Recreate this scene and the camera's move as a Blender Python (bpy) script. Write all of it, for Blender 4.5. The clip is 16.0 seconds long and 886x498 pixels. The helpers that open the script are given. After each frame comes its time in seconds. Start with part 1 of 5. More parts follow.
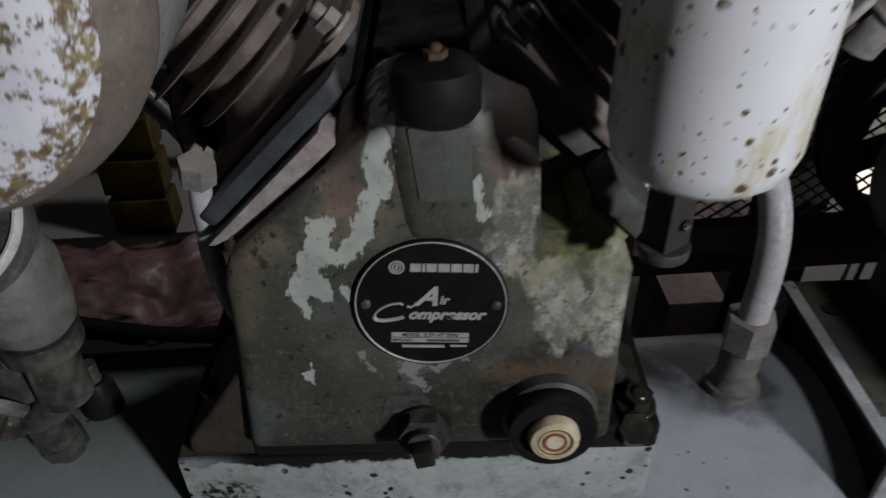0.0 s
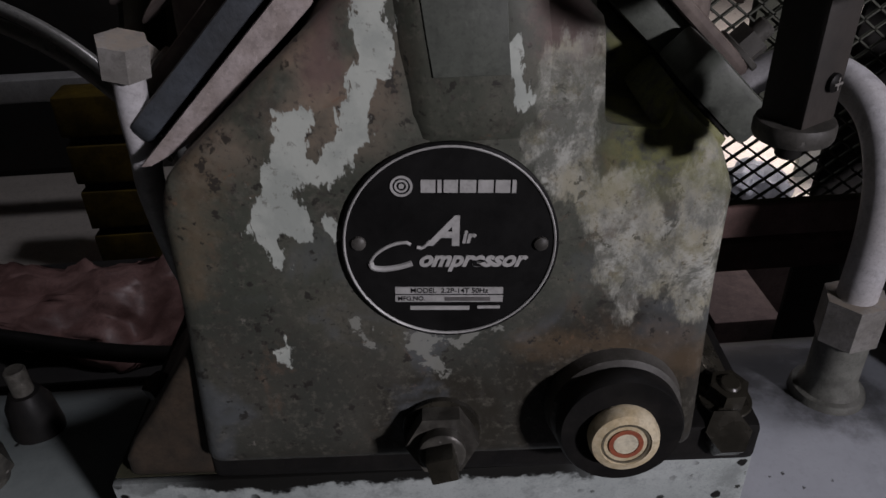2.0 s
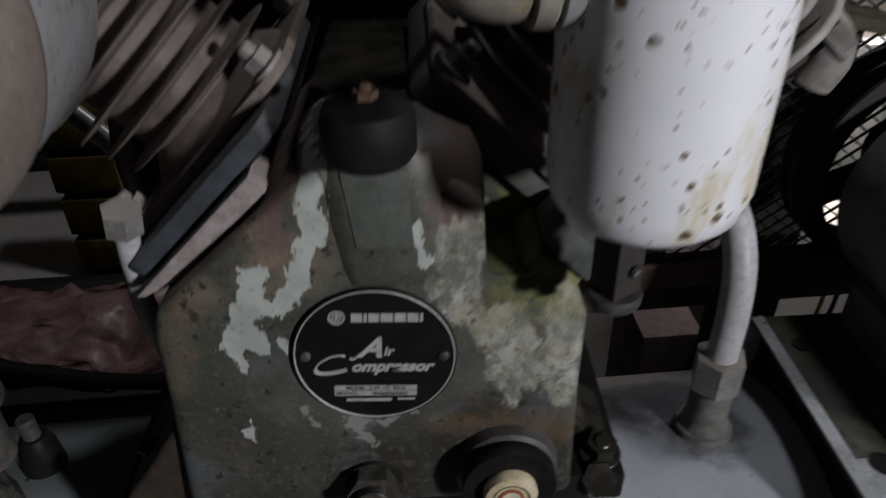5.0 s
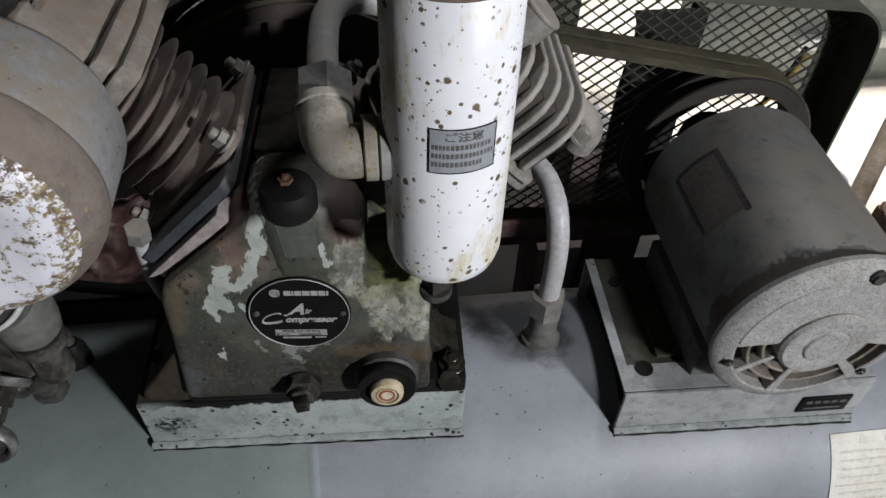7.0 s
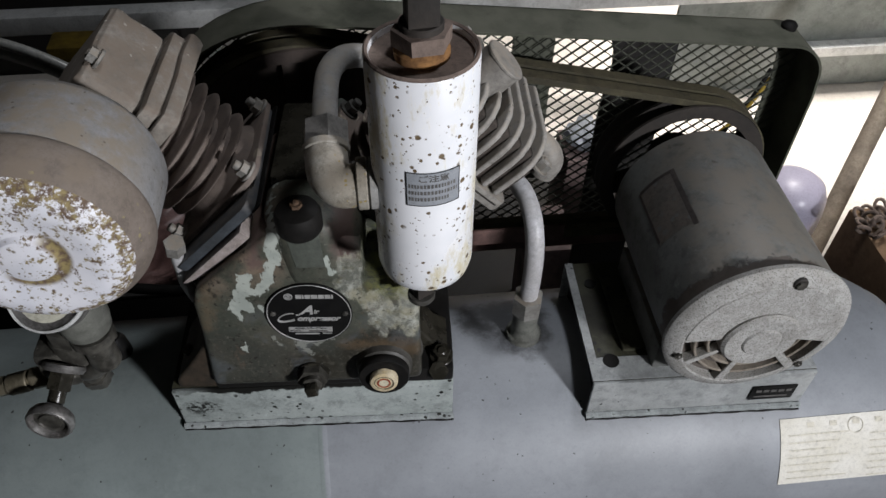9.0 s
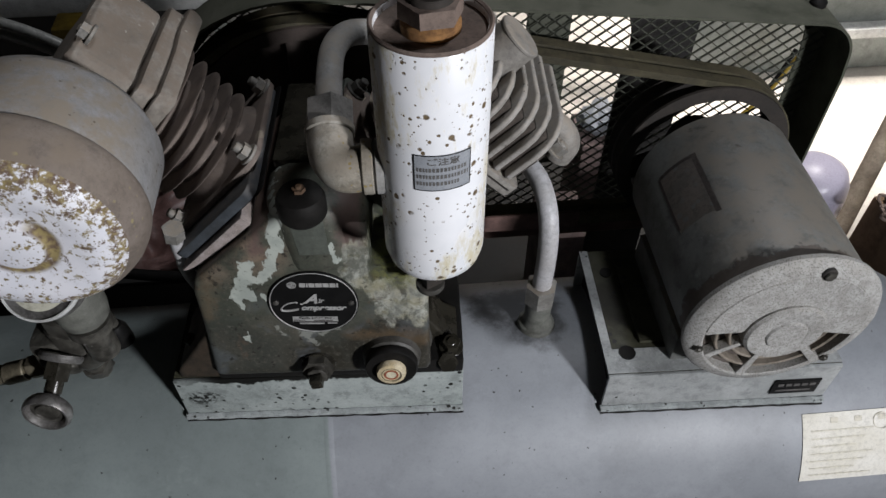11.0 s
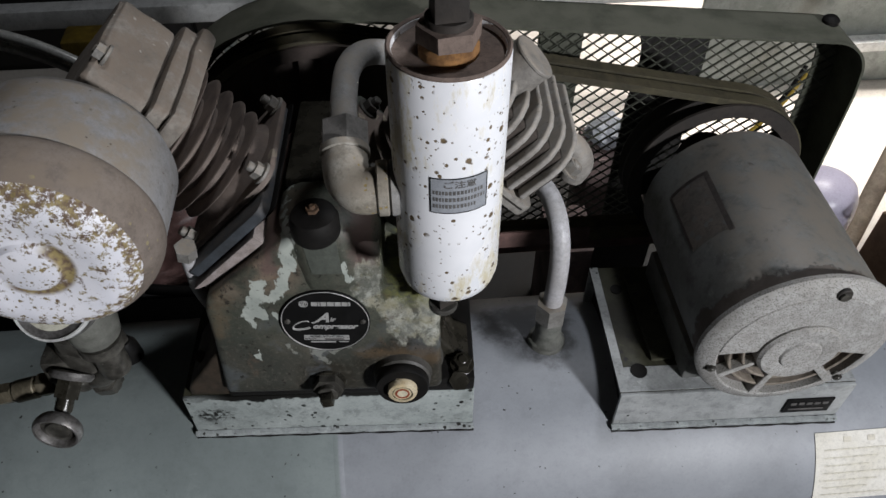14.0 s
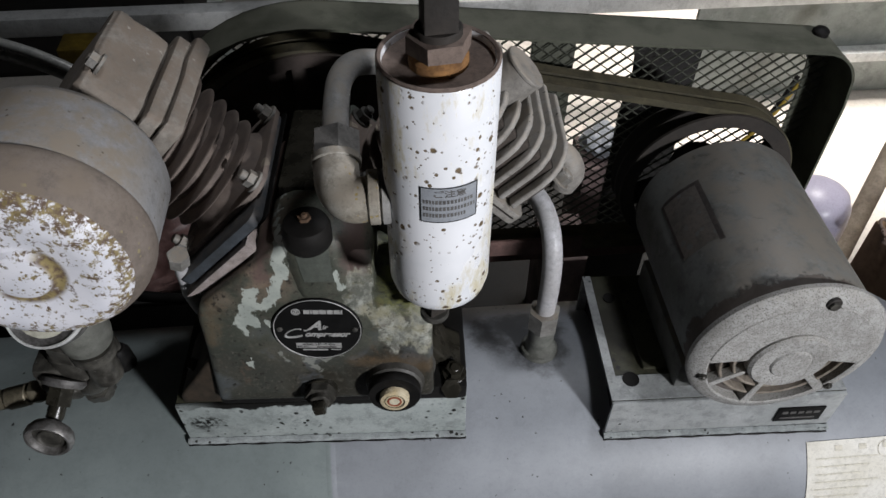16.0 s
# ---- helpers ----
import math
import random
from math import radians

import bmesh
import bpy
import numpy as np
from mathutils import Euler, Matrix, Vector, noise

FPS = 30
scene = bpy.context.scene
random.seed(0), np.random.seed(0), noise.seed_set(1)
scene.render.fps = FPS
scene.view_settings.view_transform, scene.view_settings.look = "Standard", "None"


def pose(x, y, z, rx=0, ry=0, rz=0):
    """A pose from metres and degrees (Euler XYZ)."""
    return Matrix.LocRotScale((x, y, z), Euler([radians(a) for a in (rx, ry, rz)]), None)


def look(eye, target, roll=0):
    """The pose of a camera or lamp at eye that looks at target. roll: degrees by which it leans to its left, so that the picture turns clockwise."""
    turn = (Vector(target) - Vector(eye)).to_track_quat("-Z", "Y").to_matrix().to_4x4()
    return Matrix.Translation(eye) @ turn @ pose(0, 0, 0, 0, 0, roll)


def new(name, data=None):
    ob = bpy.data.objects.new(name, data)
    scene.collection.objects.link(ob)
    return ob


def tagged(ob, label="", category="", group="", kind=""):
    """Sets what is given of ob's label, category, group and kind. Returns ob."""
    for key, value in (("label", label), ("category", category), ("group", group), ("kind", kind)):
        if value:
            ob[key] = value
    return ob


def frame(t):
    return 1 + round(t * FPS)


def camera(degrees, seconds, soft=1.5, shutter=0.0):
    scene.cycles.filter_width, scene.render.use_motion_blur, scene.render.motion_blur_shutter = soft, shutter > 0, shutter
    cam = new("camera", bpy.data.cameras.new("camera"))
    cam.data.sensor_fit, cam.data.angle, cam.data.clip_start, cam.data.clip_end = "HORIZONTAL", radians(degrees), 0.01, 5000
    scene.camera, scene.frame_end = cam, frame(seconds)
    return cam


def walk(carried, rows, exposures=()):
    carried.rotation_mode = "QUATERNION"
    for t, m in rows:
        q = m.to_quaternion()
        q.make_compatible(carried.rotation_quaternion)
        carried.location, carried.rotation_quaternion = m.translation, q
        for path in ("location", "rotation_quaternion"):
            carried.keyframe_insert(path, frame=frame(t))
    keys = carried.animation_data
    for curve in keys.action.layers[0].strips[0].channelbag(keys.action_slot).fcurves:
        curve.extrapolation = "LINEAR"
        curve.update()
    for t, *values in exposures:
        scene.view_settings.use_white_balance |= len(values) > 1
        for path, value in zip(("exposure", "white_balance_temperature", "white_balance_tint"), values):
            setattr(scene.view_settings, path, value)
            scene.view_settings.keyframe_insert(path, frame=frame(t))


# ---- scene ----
cam = camera(61.5, 16.0, shutter=0.5)
METRES, EYE, TILT, LEAN, TURN = 0.74, 1.0, -35.0, 0.0, 0.0
PATH = [
    (0, (-0.012, -0.331, 1.011), (0.083, 1.255, -0.205), -1.1),
    (0.5, (-0.028, -0.312, 0.939), (0.046, 1.355, -0.164), -2.3),
    (1, (-0.029, -0.29, 0.906), (0.055, 1.385, -0.183), -2.0),
    (1.5, (-0.022, -0.275, 0.893), (0.063, 1.406, -0.187), -2.5),
    (2, (-0.016, -0.267, 0.886), (0.066, 1.414, -0.194), -2.3),
    (2.5, (-0.014, -0.264, 0.88), (0.077, 1.405, -0.218), -2.1),
    (3, (-0.011, -0.263, 0.88), (0.093, 1.413, -0.207), -1.7),
    (3.5, (-0.01, -0.265, 0.877), (0.093, 1.407, -0.216), -1.7),
    (4, (-0.011, -0.266, 0.883), (0.091, 1.41, -0.203), -1.7),
    (4.5, (-0.008, -0.276, 0.909), (0.103, 1.379, -0.208), -0.6),
    (5, (0.013, -0.309, 1.005), (0.152, 1.319, -0.148), -1.2),
    (5.2, (0.024, -0.317, 1.05), (0.165, 1.233, -0.207), -0.1),
    (7.3, (0.068, -0.456, 1.266), (0.265, 0.91, -0.181), 1.9),
    (7.5, (0.07, -0.469, 1.281), (0.268, 0.903, -0.16), 1.8),
    (8, (0.087, -0.483, 1.321), (0.278, 0.886, -0.124), 1.2),
    (8.5, (0.088, -0.5, 1.336), (0.236, 0.843, -0.139), 0.4),
    (9, (0.089, -0.507, 1.348), (0.235, 0.851, -0.113), 0.5),
    (9.5, (0.096, -0.499, 1.338), (0.218, 0.841, -0.143), -0.5),
    (12, (0.086, -0.482, 1.323), (0.195, 0.851, -0.164), 0.0),
    (12.5, (0.083, -0.484, 1.327), (0.183, 0.856, -0.155), -0.4),
    (13, (0.087, -0.481, 1.328), (0.198, 0.866, -0.146), -0.3),
    (13.5, (0.086, -0.478, 1.329), (0.197, 0.871, -0.144), -0.1),
    (14, (0.084, -0.473, 1.329), (0.191, 0.878, -0.142), -0.3),
    (14.5, (0.082, -0.47, 1.33), (0.189, 0.879, -0.143), -0.1),
    (15, (0.082, -0.471, 1.329), (0.189, 0.875, -0.147), -0.1),
    (15.5, (0.085, -0.474, 1.334), (0.19, 0.881, -0.133), -0.1),
    (16, (0.089, -0.475, 1.332), (0.205, 0.89, -0.125), 0.1),
]
walk(cam, [(t, look(eye, target, roll)) for t, eye, target, roll in PATH],
     exposures=[(0, -0.45, 6400, 12), (1.0, -0.58, 6520, 22), (4.4, -0.60, 6520, 22), (5.2, -0.35, 6400, 13), (7.3, 0.0, 6450, 11.5), (16, 0.0, 6450, 11.5)])

# ---- light ----
world = bpy.data.worlds.new("hall")
scene.world = world
world.use_nodes = True
world.node_tree.nodes["Background"].inputs[0].default_value = (0.62, 0.66, 0.70, 1)
world.node_tree.nodes["Background"].inputs[1].default_value = 0.026


def area_lamp(name, eye, target, sx, sy, watts, color):
    data = bpy.data.lights.new(name, "AREA")
    data.shape, data.size, data.size_y, data.energy, data.color = "RECTANGLE", sx, sy, watts, color
    ob = new(name, data)
    ob.matrix_world = look(eye, target)
    return ob


KEY = area_lamp("bay_lamp", (1.42, -1.83, 1.50), (-0.12, 0.05, 0.65), 0.18, 0.13, 19.0, (0.97, 0.98, 1.0))
KEY.data.spread = radians(105)
ABOVE = area_lamp("ceiling_tube_lamp", (0.90, 0.50, 2.85), (0.20, 0.10, 0.6), 0.25, 0.25, 15, (0.93, 0.96, 1.0))
AISLE = area_lamp("aisle_tube_lamp", (1.45, 1.50, 2.7), (1.45, 1.47, 0.0), 1.0, 0.7, 29, (1.0, 0.95, 0.89))
AISLE.data.spread = radians(58)

# ---- materials ----


class Nodes:
    """Short hand for node trees."""

    def __init__(self, name, old=None):
        self.m = old or bpy.data.materials.new(name)
        self.m.use_nodes = True
        self.t = self.m.node_tree
        self.bsdf = self.t.nodes["Principled BSDF"]
        tc = self.t.nodes.new("ShaderNodeTexCoord")
        self.co = tc.outputs["Object"]

    def link(self, a, b):
        self.t.links.new(a, b)

    def put(self, socket, v):
        if isinstance(v, bpy.types.NodeSocket):
            self.link(v, socket)
        elif isinstance(v, (tuple, list)) and len(v) == 3 and socket.type == "RGBA":
            socket.default_value = (*v, 1)
        else:
            socket.default_value = v

    def noise(self, scale, detail=4.0, rough=0.6, co=None, warp=0.0):
        n = self.t.nodes.new("ShaderNodeTexNoise")
        self.link(co or self.co, n.inputs["Vector"])
        n.inputs["Scale"].default_value, n.inputs["Detail"].default_value = scale, detail
        n.inputs["Roughness"].default_value, n.inputs["Distortion"].default_value = rough, warp
        return n.outputs["Fac"]

    def cells(self, scale, random=1.0, co=None):
        n = self.t.nodes.new("ShaderNodeTexVoronoi")
        self.link(co or self.co, n.inputs["Vector"])
        n.inputs["Scale"].default_value, n.inputs["Randomness"].default_value = scale, random
        return n.outputs["Distance"]

    def math(self, op, a, b=0.0, c=0.0):
        n = self.t.nodes.new("ShaderNodeMath")
        n.operation = op
        for i, v in enumerate((a, b, c)):
            self.put(n.inputs[i], v)
        return n.outputs[0]

    def step(self, v, lo, hi):
        n = self.t.nodes.new("ShaderNodeMapRange")
        self.put(n.inputs["Value"], v)
        n.inputs["From Min"].default_value, n.inputs["From Max"].default_value = lo, hi
        n.interpolation_type = "SMOOTHSTEP"
        return n.outputs["Result"]

    def mix(self, f, a, b):
        n = self.t.nodes.new("ShaderNodeMix")
        n.data_type = "RGBA"
        self.put(n.inputs[0], f)
        self.put(n.inputs[6], a)
        self.put(n.inputs[7], b)
        return n.outputs[2]

    def xyz(self):
        n = self.t.nodes.new("ShaderNodeSeparateXYZ")
        self.link(self.co, n.inputs[0])
        return n.outputs

    def up(self):
        """How far the surface faces upwards, for settled dust."""
        g = self.t.nodes.new("ShaderNodeNewGeometry")
        n = self.t.nodes.new("ShaderNodeSeparateXYZ")
        self.link(g.outputs["Normal"], n.inputs[0])
        return n.outputs[2]

    def bump(self, h, strength, distance=0.001):
        n = self.t.nodes.new("ShaderNodeBump")
        n.inputs["Strength"].default_value, n.inputs["Distance"].default_value = strength, distance
        self.link(h, n.inputs["Height"])
        self.link(n.outputs[0], self.bsdf.inputs["Normal"])

    def out(self, color, rough=0.6, metal=0.0, spec=0.5):
        self.put(self.bsdf.inputs["Base Color"], color)
        self.put(self.bsdf.inputs["Roughness"], rough)
        self.put(self.bsdf.inputs["Metallic"], metal)
        self.put(self.bsdf.inputs["Specular IOR Level"], spec)
        return self.m


def worn(name, c1, c2, scale=14, rough=0.6, metal=0.0, bump=0.25, specks=None, speck_scale=90, speck_size=0.22,
         dust=None, dust_lo=0.15, dust_hi=0.85, grain=220, spec=0.4, stains=0.45, grain_amt=1.0, often=0.0):
    """Paint or metal with blotches, fine grain, chips (specks) and dust on what faces upwards."""
    n = Nodes(name)
    big = n.step(n.noise(scale, 5), 0.32, 0.68)
    fine = n.noise(grain, 3)
    col = n.mix(big, c1, c2)
    stain = n.step(n.noise(scale * 3.7, 8, 0.76), 0.46, 0.66)
    col = n.mix(n.math("MULTIPLY", stain, stains), col, tuple(0.5 * v for v in c2))
    rub = n.step(n.noise(scale * 6.3, 6, 0.74, warp=0.4), 0.58, 0.70)
    col = n.mix(n.math("MULTIPLY", rub, stains * 0.7), col, tuple(min(0.85, 1.5 * v) for v in c1))
    col = n.mix(n.math("MULTIPLY", n.step(fine, 0.45, 0.8), 0.35 * grain_amt), col, tuple(0.45 * v for v in c1))
    col = n.mix(n.math("MULTIPLY", n.step(n.noise(grain * 3.1, 2), 0.5, 0.75), 0.3 * grain_amt), col, tuple(0.4 * v for v in c2))
    r = n.math("ADD", rough - 0.08, n.math("MULTIPLY", big, 0.16))
    if dust:
        d = n.math("MULTIPLY", n.step(n.up(), dust_lo, dust_hi), n.step(n.noise(scale * 2.4, 7, 0.7), 0.34, 0.62))
        col = n.mix(d, col, dust)
        r = n.mix(d, r, (0.9, 0.9, 0.9))
    h = fine
    if specks:
        warped = n.math("ADD", n.cells(speck_scale), n.math("MULTIPLY", n.math("SUBTRACT", n.noise(speck_scale * 1.6, 5, 0.7), 0.25), 0.70))
        rare = n.step(n.noise(speck_scale * 0.16, 3), 0.47 - often, 0.6 - often)
        f = n.math("MULTIPLY", n.step(warped, speck_size + 0.20, speck_size + 0.14), rare)
        col = n.mix(f, col, specks)
        h = n.math("SUBTRACT", n.math("MULTIPLY", fine, 0.4), f)
    n.bump(h, bump)
    return n.out(col, r, metal, spec)


TANK = worn("tank_grey_paint", (0.290, 0.312, 0.322), (0.235, 0.255, 0.265), 5, 0.40, 0, 0.1, (0.015, 0.015, 0.015), 64, 0.055, grain=90, stains=0.20, grain_amt=0.4, often=0.05)


def stain_and_tint_tank():
    """Adds old dripped oil, a dark patch behind it and a seam-side tint."""
    t = TANK.node_tree
    link = t.nodes["Principled BSDF"].inputs["Base Color"].links[0]
    paint = link.from_socket
    n = Nodes("tank", TANK)
    x, y, z = n.xyz()
    f = 0.0
    # oil round the pipe socket, then a wider dark patch behind it
    for cx, cy, a, b in ((0.067, 0.014, 0.042, 0.042), (0.040, 0.055, 0.075, 0.050)):
        u = n.math("POWER", n.math("DIVIDE", n.math("SUBTRACT", x, cx), a), 2.0)
        w = n.math("POWER", n.math("DIVIDE", n.math("SUBTRACT", y, cy), b), 2.0)
        d = n.math("ADD", n.math("ADD", u, w), n.math("MULTIPLY", n.math("SUBTRACT", n.noise(28, 6, 0.7), 0.5), 2.2))
        f = n.math("MAXIMUM", f, n.step(d, 1.1, 0.2))
    f = n.math("MULTIPLY", f, n.step(z, 0.40, 0.46))
    # left plate tinted darker and greener: partly its paint, partly soft shade
    tone = n.t.nodes.new("ShaderNodeMix")
    tone.data_type, tone.blend_type = "RGBA", "MULTIPLY"
    tone.inputs[0].default_value = 1.0
    n.link(paint, tone.inputs[6])
    n.link(n.mix(n.step(x, -0.2135, -0.2105), (0.86, 0.92, 0.88), (1.02, 1.00, 1.05)), tone.inputs[7])
    paint = tone.outputs[2]
    n.out(n.mix(n.math("MULTIPLY", f, 0.8), paint, (0.028, 0.027, 0.026)), n.math("ADD", 0.44, n.math("MULTIPLY", n.noise(6, 4), 0.12)))


stain_and_tint_tank()
BASE = worn("base_grey_paint", (0.42, 0.435, 0.435), (0.30, 0.315, 0.315), 14, 0.42, 0, 0.25, (0.02, 0.02, 0.016), 80, 0.13, often=0.0, stains=0.6)


def oiled_base():
    """The pump base's paint, with oil that has run over the top edge and a rubbed dark patch by the end."""
    m = worn("pump_base_paint", (0.40, 0.435, 0.425), (0.30, 0.335, 0.325), 14, 0.42, 0, 0.25, (0.02, 0.02, 0.016), 80, 0.13, often=0.03, stains=0.6)
    paint = m.node_tree.nodes["Principled BSDF"].inputs["Base Color"].links[0].from_socket
    n = Nodes("base", m)
    x, y, z = n.xyz()
    run = n.step(n.math("ADD", z, n.math("MULTIPLY", n.noise(38, 6, 0.7), 0.034)), 0.5815, 0.5855)
    run = n.math("MULTIPLY", run, n.step(n.math("ABSOLUTE", n.math("ADD", x, 0.235)), 0.16, 0.09))
    px = n.math("DIVIDE", n.math("ADD", x, 0.352), 0.028)
    pz = n.math("DIVIDE", n.math("SUBTRACT", z, 0.536), 0.018)
    d = n.math("ADD", n.math("MULTIPLY", px, px), n.math("MULTIPLY", pz, pz))
    patch = n.math("MULTIPLY", n.step(n.math("ADD", d, n.math("MULTIPLY", n.noise(60, 6, 0.75), 2.0)), 2.0, 1.2), n.step(n.noise(190, 5, 0.7), 0.40, 0.55))
    drops = n.math("MULTIPLY", n.step(n.math("ADD", n.cells(70), n.math("MULTIPLY", n.noise(150, 3), 0.3)), 0.36, 0.30), n.step(n.noise(12, 2), 0.46, 0.56))
    f = n.math("MAXIMUM", run, n.math("MAXIMUM", patch, drops))
    n.out(n.mix(f, paint, (0.007, 0.007, 0.006)), n.math("ADD", 0.46, n.math("MULTIPLY", f, 0.12)), spec=0.3)
    return m


PUMP_BASE = oiled_base()
WELD = worn("painted_weld", (0.36, 0.39, 0.39), (0.24, 0.26, 0.26), 40, 0.85, 0, 0.1, (0.02, 0.02, 0.016), 90, 0.2, often=0.1)
# oily paint, darkened further for the shade under the motor
BASE_TOP = worn("oily_shaded_base_top", (0.070, 0.070, 0.046), (0.028, 0.026, 0.017), 16, 0.5, 0, 0.2, (0.02, 0.02, 0.02), 60, 0.2)
def can_enamel():
    """White enamel with round rust chips of two sizes and yellow runs."""
    n = Nodes("chipped_white_enamel")
    x, y, z = n.xyz()
    col = n.mix(n.step(n.noise(14, 4), 0.35, 0.65), (0.84, 0.85, 0.88), (0.76, 0.78, 0.81))
    drip = n.t.nodes.new("ShaderNodeMapping")
    n.link(n.co, drip.inputs["Vector"])
    drip.inputs["Scale"].default_value = (1.0, 1.0, 0.35)
    run = n.math("MULTIPLY", n.step(n.noise(44, 6, 0.7, drip.outputs[0]), 0.48, 0.64), n.step(n.noise(11, 2), 0.40, 0.54))
    col = n.mix(n.math("MULTIPLY", run, 0.8), col, (0.55, 0.48, 0.28))
    chips = 0.0
    for scale, size, rare in ((62, 0.16, 0.52), (120, 0.18, 0.54), (210, 0.16, 0.55)):
        f = n.step(n.math("ADD", n.cells(scale), n.math("MULTIPLY", n.noise(scale * 2.5, 3), 0.30)), size + 0.19, size + 0.12)
        f = n.math("MULTIPLY", f, n.step(n.noise(scale * 0.33, 2), rare - 0.06, rare))
        chips = n.math("MAXIMUM", chips, f)
    col = n.mix(chips, col, n.mix(n.noise(200, 2), (0.05, 0.035, 0.022), (0.20, 0.14, 0.07)))
    n.bump(n.math("SUBTRACT", 1.0, chips), 0.35)
    return n.out(col, n.math("ADD", 0.26, n.math("MULTIPLY", n.math("MAXIMUM", chips, run), 0.4)))


WHITE = can_enamel()
RUST_CAP = worn("rusty_top", (0.20, 0.15, 0.125), (0.13, 0.10, 0.085), 30, 0.85, 0, 0.4)
CAP_BOLT = worn("brown_rusty_bolt", (0.15, 0.085, 0.045), (0.07, 0.045, 0.030), 60, 0.85, 0, 0.5)
RUST = worn("orange_rust", (0.30, 0.15, 0.05), (0.14, 0.07, 0.03), 60, 0.85, 0, 0.5)
STEEL = worn("dull_steel", (0.34, 0.33, 0.31), (0.20, 0.19, 0.18), 40, 0.5, 0.5, 0.3)
ELBOW = worn("stained_elbow", (0.34, 0.325, 0.29), (0.25, 0.22, 0.17), 24, 0.6, 0, 0.4, (0.26, 0.20, 0.08), 170, 0.20, dust=(0.28, 0.245, 0.20), often=0.05, stains=0.7)
NUT = worn("grey_nut", (0.288, 0.280, 0.264), (0.176, 0.168, 0.152), 45, 0.55, 0.25, 0.3, dust=(0.264, 0.232, 0.192))
CHROME = worn("tarnished_chrome", (0.46, 0.45, 0.44), (0.20, 0.19, 0.18), 60, 0.42, 0.8, 0.25)
CAST = worn("dusty_cast_iron", (0.088, 0.068, 0.061), (0.195, 0.163, 0.142), 34, 0.8, 0, 0.5, (0.36, 0.315, 0.245), 34, 0.22, dust=(0.160, 0.126, 0.106))
# darker than the ribs, for dirt and the shade between them
GROOVE = worn("dirty_shaded_grooves", (0.078, 0.062, 0.052), (0.040, 0.033, 0.028), 40, 0.85, 0, 0.4)
RIB = worn("pale_cast_rib", (0.37, 0.355, 0.335), (0.25, 0.235, 0.215), 40, 0.65, 0.1, 0.5, (0.10, 0.09, 0.075), 130, 0.14, dust=(0.33, 0.30, 0.26))
ALU = worn("dusty_cast_aluminium", (0.288, 0.274, 0.252), (0.194, 0.180, 0.162), 30, 0.7, 0.1, 0.4, dust=(0.302, 0.266, 0.223))
HEADL = worn("brown_dusty_head", (0.165, 0.138, 0.112), (0.27, 0.250, 0.222), 26, 0.8, 0, 0.6, (0.42, 0.40, 0.36), 70, 0.12, dust=(0.185, 0.15, 0.12), stains=0.7)
PLATE = worn("flange_plate", (0.062, 0.072, 0.084), (0.036, 0.040, 0.044), 26, 0.6, 0, 0.4, dust=(0.098, 0.090, 0.084))
LIP = worn("bare_lip", (0.378, 0.333, 0.324), (0.234, 0.198, 0.180), 45, 0.75, 0, 0.4)
DRUM = worn("dusty_grey_drum", (0.27, 0.272, 0.28), (0.225, 0.215, 0.205), 20, 0.6, 0, 0.35, (0.085, 0.068, 0.045), 120, 0.11, often=0.10,
            dust=(0.235, 0.200, 0.160), dust_lo=0.1, dust_hi=0.6, stains=0.55)
COVER = worn("brown_dusty_cover", (0.205, 0.172, 0.148), (0.145, 0.118, 0.098), 14, 0.75, 0, 0.4, (0.27, 0.23, 0.12), 120, 0.14, dust=(0.185, 0.150, 0.118))
MOTOR = worn("motor_grey", (0.140, 0.145, 0.140), (0.100, 0.103, 0.097), 11, 0.6, 0, 0.25, (0.045, 0.034, 0.026), 24, 0.06, often=0.02,
             dust=(0.165, 0.148, 0.125), dust_lo=0.35, dust_hi=1.0, stains=0.75)


def motor_paint():
    """The motor's paint: worn to brown along its front rim, and dark greasy smears and pits over the rest."""
    m = worn("motor_shell_paint", (0.165, 0.172, 0.168), (0.118, 0.122, 0.117), 11, 0.6, 0, 0.25, (0.045, 0.034, 0.026), 24, 0.06, often=0.02,
             dust=(0.165, 0.148, 0.125), dust_lo=0.35, dust_hi=1.0, stains=0.75)
    paint = m.node_tree.nodes["Principled BSDF"].inputs["Base Color"].links[0].from_socket
    n = Nodes("motor", m)
    x, y, z = n.xyz()
    ragged = n.math("ADD", y, n.math("MULTIPLY", n.math("SUBTRACT", n.noise(30, 7, 0.7), 0.5), 0.050))
    ragged = n.math("ADD", ragged, n.math("MULTIPLY", x, 0.10))
    rim = n.step(ragged, -0.0965, -0.0985)
    brown = n.mix(n.noise(70, 5, 0.7), (0.052, 0.040, 0.034), (0.110, 0.090, 0.076))
    edge = n.math("MULTIPLY", n.step(ragged, -0.0940, -0.0965), n.step(n.noise(55, 3), 0.46, 0.56))
    smear = n.math("MULTIPLY", n.step(n.noise(34, 8, 0.78, warp=0.5), 0.575, 0.66), n.step(n.noise(9, 2), 0.44, 0.58))
    col = n.mix(n.math("MULTIPLY", smear, 0.6), paint, (0.040, 0.036, 0.032))
    col = n.mix(n.math("MULTIPLY", edge, 0.8), col, (0.034, 0.030, 0.027))
    col = n.mix(n.math("MULTIPLY", rim, 0.85), col, brown)
    n.out(col, n.math("ADD", 0.55, n.math("MULTIPLY", rim, 0.2)))
    return m


